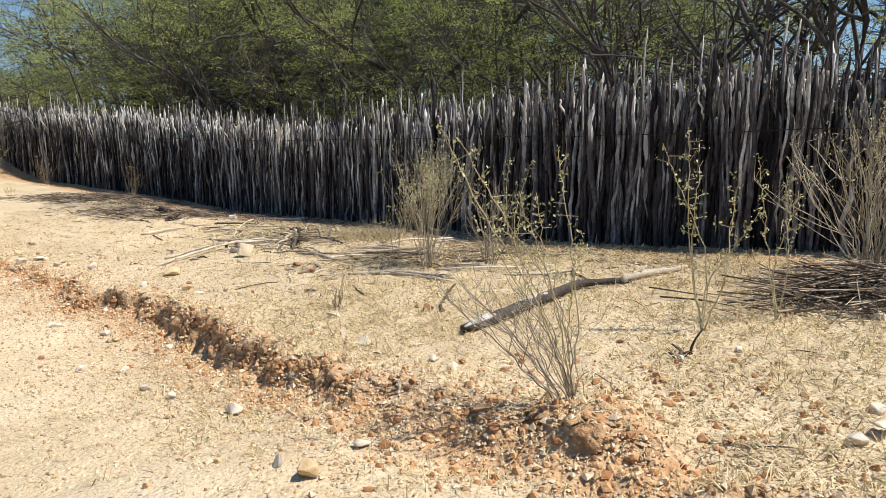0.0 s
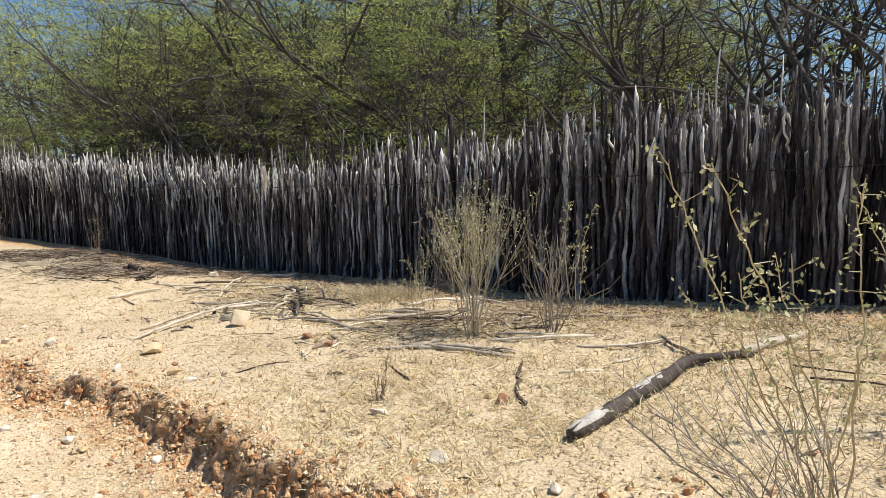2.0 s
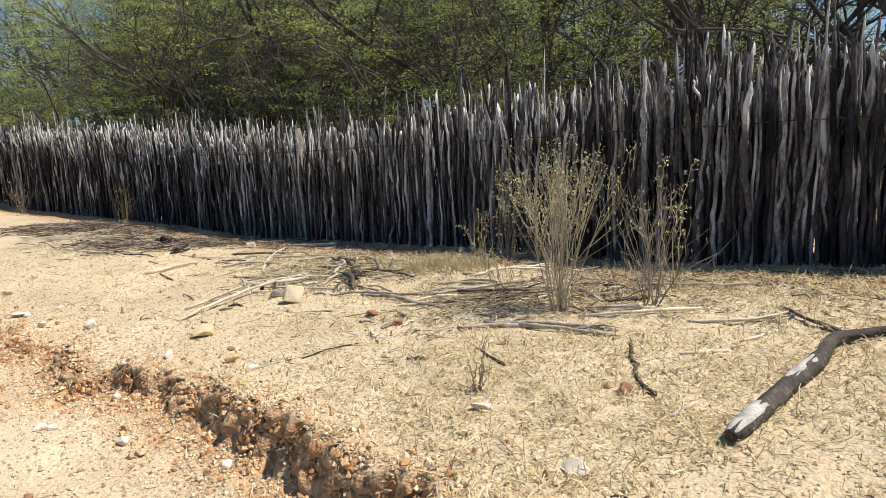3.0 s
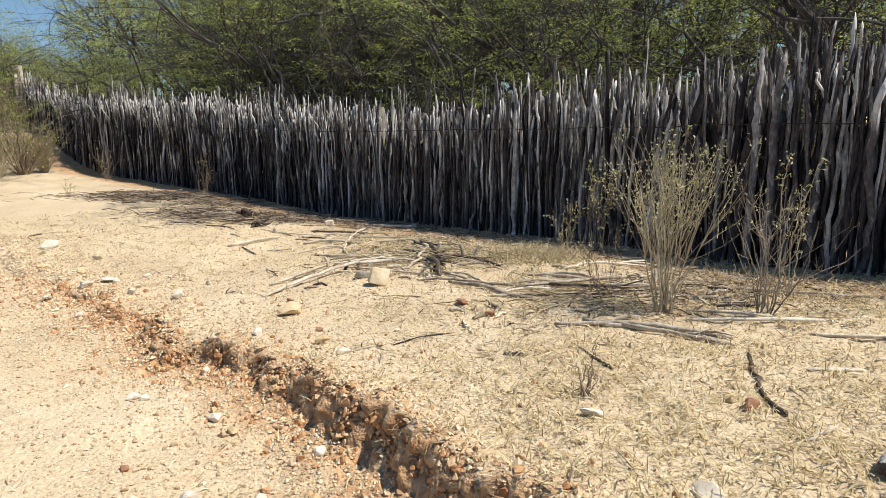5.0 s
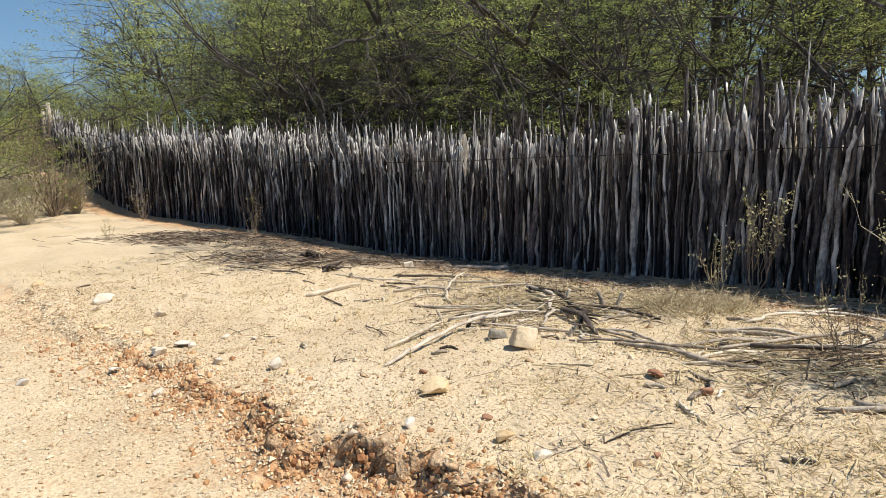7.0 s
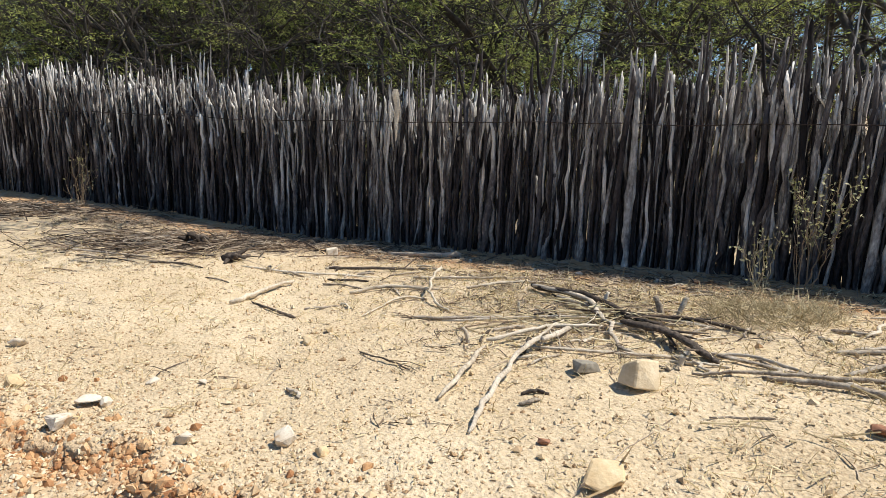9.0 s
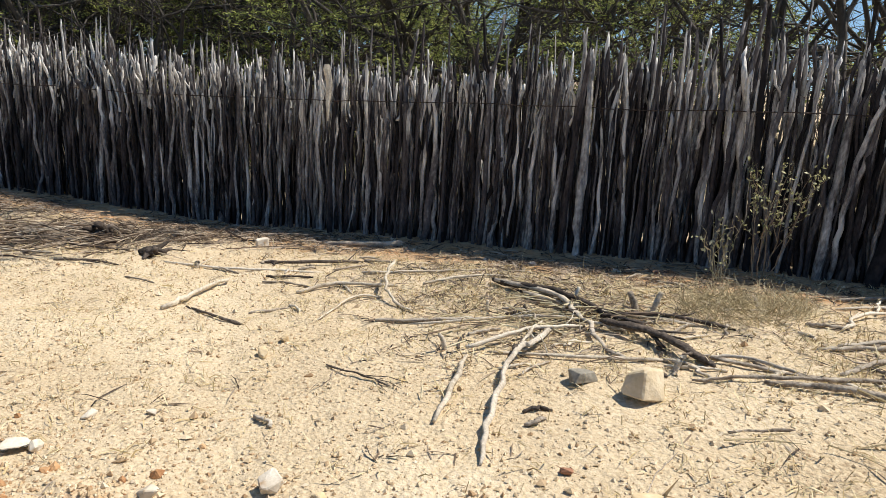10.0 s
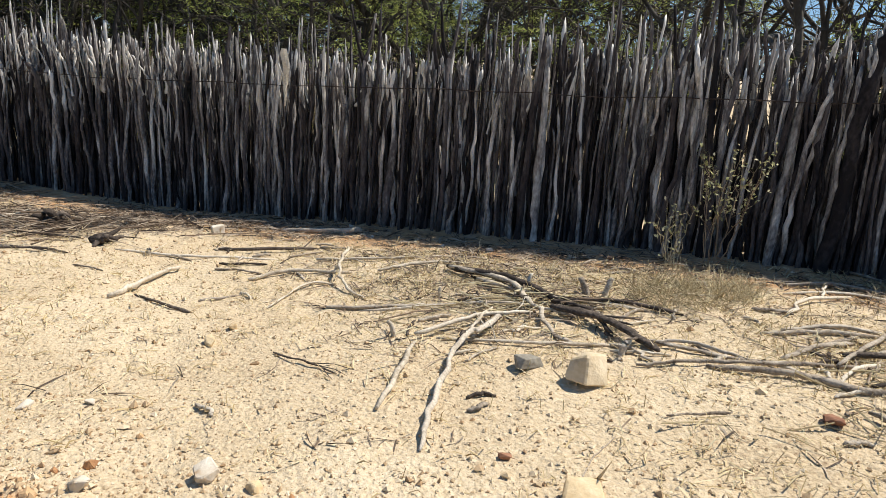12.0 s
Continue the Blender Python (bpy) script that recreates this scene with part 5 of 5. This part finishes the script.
block(-2.71, 8.20, (0.17, 0.14, 0.145), STONE_TAN, "squarish pale ochre rock on sand", 20, 9, (-16, 10))
stone(-3.18, 7.42, 0.19, 0.66, STONE_YELLOW, "wedge-shaped ochre-yellow rock on sand", 20, 0.18, 12, points=15)
block(-4.18, 11.74, (0.13, 0.08, 0.09), STONE_PALE, "small white squared block near the fence", 15, 8)
block(-2.90, 8.42, (0.15, 0.11, 0.065), STONE_GREY, "grey half-buried rock beside branches", 15, 31, (-14, 8))
WHITE_S, OCHRE_S = "pale whitish stone on sandy earth", "ochre stone on sandy earth"
for x, y, size, flat, mat in ((-0.84, 5.06, 0.13, 0.6, STONE_PALE), (-1.19, 5.72, 0.15, 0.45, STONE_PALE), (-3.50, 6.86, 0.12, 0.8, STONE_PALE), (-2.74, 6.77, 0.12, 0.7, STONE_YELLOW),
                              (-2.58, 6.62, 0.12, 0.55, STONE_PALE), (-3.22, 6.92, 0.10, 0.6, STONE_PALE), (-5.32, 8.25, 0.17, 0.6, STONE_PALE), (-5.28, 8.52, 0.15, 0.5, STONE_PALE),
                              (-6.75, 9.75, 0.26, 0.5, STONE_PALE), (-7.85, 10.3, 0.22, 0.5, STONE_YELLOW), (-6.60, 9.45, 0.13, 0.6, STONE_PALE), (-4.30, 9.28, 0.10, 0.75, STONE_YELLOW),
                              (-4.18, 9.44, 0.09, 0.75, STONE_YELLOW), (-4.34, 8.00, 0.12, 0.9, STONE_PALE), (-5.20, 8.52, 0.09, 0.7, STONE_PALE), (-5.05, 8.76, 0.08, 0.6, STONE_PALE),
                              (-4.80, 8.72, 0.06, 0.6, STONE_PALE), (-1.97, 7.55, 0.12, 0.6, STONE_RED), (-0.50, 5.80, 0.11, 0.75, STONE_RED), (-0.58, 5.86, 0.08, 0.6, STONE_YELLOW),
                              (-2.60, 5.35, 0.10, 0.6, STONE_PALE), (-2.90, 5.34, 0.11, 0.6, STONE_PALE), (-3.10, 6.02, 0.09, 0.7, STONE_PALE), (-3.70, 6.26, 0.11, 0.5, STONE_PALE),
                              (-3.62, 6.24, 0.08, 0.6, STONE_PALE), (-3.48, 6.70, 0.09, 0.7, STONE_PALE), (-6.05, 7.8, 0.13, 0.5, STONE_PALE), (-3.3, 5.5, 0.06, 0.6, STONE_RED),
                              (-2.25, 4.98, 0.11, 0.6, STONE_PALE), (-1.95, 4.72, 0.10, 0.55, STONE_PALE), (-1.45, 4.36, 0.14, 0.6, STONE_PALE), (-0.60, 3.72, 0.09, 0.7, STONE_PALE),
                              (-0.77, 3.38, 0.13, 0.8, STONE_YELLOW), (-0.92, 3.50, 0.08, 0.8, STONE_GREY), (1.42, 3.52, 0.11, 0.7, STONE_PALE), (1.56, 3.58, 0.12, 0.8, STONE_PALE),
                              (1.62, 3.78, 0.10, 0.6, STONE_PALE), (0.72, 4.83, 0.06, 0.6, STONE_RED), (-0.24, 4.48, 0.10, 0.6, STONE_PALE), (-0.36, 4.66, 0.09, 0.6, STONE_PALE),
                              (-0.16, 4.60, 0.08, 0.6, STONE_YELLOW), (2.25, 5.05, 0.14, 0.45, STONE_PALE), (0.96, 4.44, 0.07, 0.7, STONE_PALE), (1.30, 4.55, 0.07, 0.6, STONE_PALE),
                              (-3.05, 11.75, 0.07, 0.7, STONE_PALE), (-4.75, 8.0, 0.10, 0.7, STONE_PALE), (-4.18, 7.86, 0.09, 0.6, STONE_YELLOW), (-2.95, 11.4, 0.06, 0.6, STONE_PALE),
                              (-2.2, 10.6, 0.07, 0.6, STONE_PALE), (-1.7, 10.2, 0.08, 0.6, STONE_PALE), (-1.5, 10.0, 0.06, 0.6, STONE_RED), (-2.5, 10.85, 0.06, 0.6, STONE_PALE),
                              (-2.85, 7.05, 0.07, 0.6, STONE_RED), (-3.30, 7.75, 0.07, 0.5, STONE_RED), (-2.1, 6.6, 0.06, 0.5, STONE_RED), (-5.7, 8.75, 0.14, 0.6, STONE_YELLOW),
                              (-5.9, 9.3, 0.12, 0.6, STONE_PALE), (-6.2, 8.9, 0.16, 0.5, STONE_YELLOW), (-5.5, 8.0, 0.12, 0.5, STONE_PALE), (-5.0, 7.7, 0.12, 0.5, STONE_PALE),
                              (-1.75, 7.30, 0.10, 0.6, STONE_RED), (-2.95, 5.9, 0.08, 0.6, STONE_YELLOW), (-2.45, 5.75, 0.09, 0.7, STONE_PALE), (-1.62, 5.0, 0.08, 0.6, STONE_YELLOW)):
    lab = WHITE_S if mat is STONE_PALE else OCHRE_S if mat is STONE_YELLOW else "reddish broken stone on dry straw" if mat is STONE_RED else "grey stone on sandy earth"
    stone(x, y, size, flat, mat, lab, turn=rnd.uniform(0, 360))

# ---- what nobody could count: gravel, straw, twig litter, brush ----


def gravel():
    gen = np.random.default_rng(41)
    n = 135000
    u = gen.uniform(-3.2, 12.5, n)
    v = np.where(gen.random(n) < 0.42, 3.0 + gen.normal(-0.25, 0.55, n), gen.uniform(0.9, 7.0, n))
    x, y = u * U[0] + v * V[0], u * U[1] + v * V[1]
    _, s, strength, heap, uu, vv, gap = ground_parts(x, y)
    rough = rough_cover(x, y, uu, s)
    keep = (gen.random(n) < 0.5 + 0.5 * rough + 0.25 * (vnoise(x, y, 0.8, 51) > 0)) & (gap > 0.1)
    x, y, rough = x[keep], y[keep], rough[keep]
    n = len(x)
    z = height(x, y)
    size = 0.0030 + 0.0080 * gen.random(n) ** 2.2 + 0.008 * rough * gen.random(n) ** 2.5 + 0.012 * (gen.random(n) < 0.007)
    base = np.array([(1, 0, 0), (-1, 0, 0), (0, 1, 0), (0, -1, 0), (0, 0, 1), (0, 0, -1)], float)
    pts = base[None] + gen.uniform(-0.38, 0.38, (n, 6, 3))
    pts *= size[:, None, None] * np.array([1, 1, 0.75]) * gen.uniform(0.7, 1.4, (n, 1, 3))
    pts += np.stack([x, y, z + size * 0.35], 1)[:, None, :]
    tri = np.array([(0, 2, 4), (2, 1, 4), (1, 3, 4), (3, 0, 4), (2, 0, 5), (1, 2, 5), (3, 1, 5), (0, 3, 5)])
    faces = (tri[None] + 6 * np.arange(n)[:, None, None]).reshape(-1, 3)
    tagged(new("gravel", mesh_of("gravel", pts.reshape(-1, 3), faces, GRAVEL)), "scattered sandy gravel and clods", "gravel", kind="stuff")


def blades(name, n, pick, length, width, upright, mat, label, category, seed):
    """Short dry blades or twigs strewn over the ground where pick() allows."""
    gen = np.random.default_rng(seed)
    u, v = gen.uniform(-4.0, 14.0, n), gen.uniform(0.8, 7.4, n)
    x, y = u * U[0] + v * V[0], u * U[1] + v * V[1]
    # blades gather in tufts
    cx, cy = gen.normal(0, 0.035, n), gen.normal(0, 0.035, n)
    _, s, strength, heap, uu, vv, gap = ground_parts(x, y)
    keep = gen.random(n) < pick(x, y, uu, s, gap)
    x, y, cx, cy = x[keep], y[keep], cx[keep], cy[keep]
    k = 4
    x, y = np.repeat(x, k), np.repeat(y, k)
    n = len(x)
    x, y = x + gen.normal(0, 0.03, n), y + gen.normal(0, 0.03, n)
    z = height(x, y)
    a = gen.uniform(0, 6.283, n)
    ln = length * gen.uniform(0.4, 1.3, n)
    el = np.abs(gen.normal(0, upright, n))
    d = np.stack([np.cos(a) * np.cos(el), np.sin(a) * np.cos(el), np.sin(el)], 1)
    sd = np.stack([-np.sin(a), np.cos(a), gen.normal(0, 0.5, n)], 1) * (width * gen.uniform(0.6, 1.3, n))[:, None]
    p0 = np.stack([x, y, z + 0.004], 1)
    p1 = p0 + d * ln[:, None] * 0.55 + gen.normal(0, 0.004, (n, 3))
    p2 = p0 + d * ln[:, None] + np.stack([gen.normal(0, 0.012, n), gen.normal(0, 0.012, n), -np.abs(gen.normal(0, 0.008, n))], 1)
    p1[:, 2] += 0.004
    pts = np.stack([p0 - sd, p0 + sd, p1 + sd, p1 - sd, p2], 1).reshape(-1, 3)
    i = 5 * np.arange(n)[:, None]
    quads = (np.array([[0, 1, 2, 3]]) + i).tolist()
    tris = (np.array([[3, 2, 4]]) + i).tolist()
    tagged(new(name, mesh_of(name, pts, quads + tris, mat)), label, category, kind="stuff")


def straw_pick(x, y, u, s, gap):
    patch = np.clip(0.5 + 1.5 * vnoise(x, y, 0.7, 61) + 1.1 * vnoise(x, y, 2.6, 62), 0, 1)
    dense = 1.1 * ramp01(x, -3.6, -0.8) + 0.14
    dense = dense * (0.10 + 0.9 * ramp01(s, -0.15, 0.1)) + 0.30 * np.exp(-((s + 0.5) / 0.5) ** 2) * ramp01(x, -3.6, -1.5)
    dense = dense + 0.55 * np.exp(-(gap - 1.6) ** 2 / 0.9) * ramp01(x, -4.5, -2.5)
    bare = ramp01(gap, 0.45, 1.1) + (1 - ramp01(gap, 0.45, 1.1)) * ramp01(x, -1.2, 0.2)
    return np.clip(dense * (0.25 + patch), 0, 1) * (gap > 0.12) * bare


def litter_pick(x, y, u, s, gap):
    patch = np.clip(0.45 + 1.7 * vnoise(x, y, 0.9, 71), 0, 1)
    # real litter, massed along the fence so its darkness replaces tree shadow
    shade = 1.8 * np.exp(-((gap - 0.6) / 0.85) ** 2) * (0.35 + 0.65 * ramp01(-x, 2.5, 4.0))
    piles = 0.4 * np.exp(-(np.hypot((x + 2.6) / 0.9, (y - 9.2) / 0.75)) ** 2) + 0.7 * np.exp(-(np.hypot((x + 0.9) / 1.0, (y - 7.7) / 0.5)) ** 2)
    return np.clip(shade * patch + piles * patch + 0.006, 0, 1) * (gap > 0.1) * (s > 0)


gravel()


def clods():
    """Crumbled lumps of red subsoil along the broken edge and round the heap."""
    gen = np.random.default_rng(47)
    n = 2600
    u = gen.uniform(-2.6, 10.5, n)
    v = edge_shift(u) + gen.normal(-0.16, 0.20, n)
    x, y = u * U[0] + v * V[0], u * U[1] + v * V[1]
    hx, hy = gen.normal(0.55, 0.75, 1000), gen.normal(3.75, 0.45, 1000)
    count = 4200
    fu = gen.uniform(3.3, 9.8, count)
    fv = edge_shift(fu) - 0.035 - np.abs(gen.normal(0.0, 0.075, count))
    x = np.concatenate([x, hx, fu * U[0] + fv * V[0]])
    y = np.concatenate([y, hy, fu * U[1] + fv * V[1]])
    n = len(x)
    size = 0.005 + 0.020 * gen.random(n) ** 3.5
    size[-count:] = 0.006 + 0.019 * gen.random(count) ** 2.2
    z = height(x, y)
    g5 = (1 + 5 ** 0.5) / 2
    base = np.array([(-1, g5, 0), (1, g5, 0), (-1, -g5, 0), (1, -g5, 0), (0, -1, g5), (0, 1, g5), (0, -1, -g5), (0, 1, -g5), (g5, 0, -1), (g5, 0, 1), (-g5, 0, -1), (-g5, 0, 1)]) / 1.9
    tri = np.array([(0, 11, 5), (0, 5, 1), (0, 1, 7), (0, 7, 10), (0, 10, 11), (1, 5, 9), (5, 11, 4), (11, 10, 2), (10, 7, 6), (7, 1, 8),
                    (3, 9, 4), (3, 4, 2), (3, 2, 6), (3, 6, 8), (3, 8, 9), (4, 9, 5), (2, 4, 11), (6, 2, 10), (8, 6, 7), (9, 8, 1)])
    pts = base[None] * gen.uniform(0.62, 1.25, (n, 12, 1))
    pts *= size[:, None, None] * gen.uniform(0.7, 1.35, (n, 1, 3))
    pts += np.stack([x, y, z + size * np.where(np.arange(n) < n - count, 0.2, -0.25)], 1)[:, None, :]
    faces = (tri[None] + 12 * np.arange(n)[:, None, None]).reshape(-1, 3)
    tagged(new("clods", mesh_of("clods", pts.reshape(-1, 3), faces, CLOD)), "crumbled red-brown earth clods along the eroded edge", "earth", kind="stuff")


clods()
blades("dry_grass", 62000, straw_pick, 0.075, 0.0019, 0.45, STRAW, "short dry bleached straw covering the verge", "grass", 81)
blades("standing_grass", 5200, lambda x, y, u, s, gap: straw_pick(x, y, u, s, gap) * (0.25 + 0.75 * np.exp(-((gap - 0.9) / 0.7) ** 2)) * ramp01(x, -4.2, -1.6), 0.15, 0.0014, 0.9, STRAW,
       "taller dry grass standing before the fence", "grass", 82)
blades("twig_litter", 46000, litter_pick, 0.15, 0.0030, 0.10, LITTER, "dead twigs and leaf litter below the fence, thickened to stand in for tree shade", "litter", 83)


def heap_of_brush(name, x, y, wide, deep, tall, n, length, mat, label, category, r=0.005):
    """Dead sticks thrown on a heap."""
    gen = np.random.default_rng(int(abs(x * 100 + y * 10)))
    s = Soup()
    for _ in range(n):
        px, py = gen.normal(0, wide * 0.42), gen.normal(0, deep * 0.42)
        hgt = tall * math.exp(-(px / wide) ** 2 * 2 - (py / deep) ** 2 * 2) * gen.random()
        a = gen.normal(0, 0.75)
        d = np.array([math.cos(a), math.sin(a), gen.normal(0, 0.12)]) * length * gen.uniform(0.4, 1.2) / 2
        c = np.array([x + px, y + py, H(x + px, y + py) + 0.008 + hgt])
        mid = c + gen.normal(0, 0.02, 3)
        rr = r * gen.uniform(0.4, 1.4)
        s.add(*tube([c - d, mid, c + d], [rr, rr * 0.8, rr * 0.4], 4, 0.1, gen, cap=False))
    tagged(new(name, s.mesh(name, mat)), label, category, kind="stuff")


heap_of_brush("brush_heap", 2.35, 5.45, 0.75, 0.45, 0.22, 420, 0.7, LITTER, "heap of dead grey-brown twigs on straw", "brush")
heap_of_brush("twig_tangle", -2.45, 9.15, 0.65, 0.5, 0.09, 50, 0.42, LITTER, "tangle of fine dead twigs among branches", "brush", 0.004)
heap_of_brush("pale_twig_tangle", -2.6, 9.25, 0.85, 0.6, 0.06, 130, 0.36, STEM, "scatter of fine bleached twigs among branches", "brush", 0.004)
heap_of_brush("pale_twig_scatter", -1.3, 7.6, 1.3, 0.45, 0.04, 80, 0.34, STEM, "scatter of fine bleached twigs on straw", "brush", 0.004)
heap_of_brush("twig_scatter", -0.95, 7.75, 0.8, 0.32, 0.05, 90, 0.4, LITTER, "scatter of dead twigs under shrubs", "brush", 0.004)
# two wide twig scatters, extended to darken the ground like dappled shade
heap_of_brush("dark_twig_scatter", -5.6, 12.1, 1.7, 0.75, 0.05, 520, 0.55, LITTER, "dark dead twigs before the fence, thickened to stand in for dappled shade", "brush", 0.005)
heap_of_brush("shade_twig_scatter", -7.8, 13.9, 1.8, 0.8, 0.05, 520, 0.6, LITTER, "dark dead twigs before the fence, thickened to stand in for dappled shade", "brush", 0.005)


def tuft(x, y, wide, n, tall):
    gen = np.random.default_rng(91)
    s = Soup()
    for _ in range(n):
        a, rr = gen.uniform(0, 6.28), wide * math.sqrt(gen.random())
        p = np.array([x + math.cos(a) * rr, y + math.sin(a) * rr * 0.7, 0])
        p[2] = H(p[0], p[1])
        q = p + gen.normal(0, 0.10, 3)
        q[2] = p[2] + tall * gen.uniform(0.3, 1.0)
        w = p + (q - p) * 0.6 + gen.normal(0, 0.03, 3)
        s.add(*tube([p, w, q], [0.0016, 0.0013, 0.0007], 3, 0, gen, cap=False))
    tagged(new("dry_tuft", s.mesh("dry_tuft", STEM)), "fine tangled tuft of dry brown grass", "grass", kind="stuff")


tuft(-1.5, 9.05, 0.42, 750, 0.15)
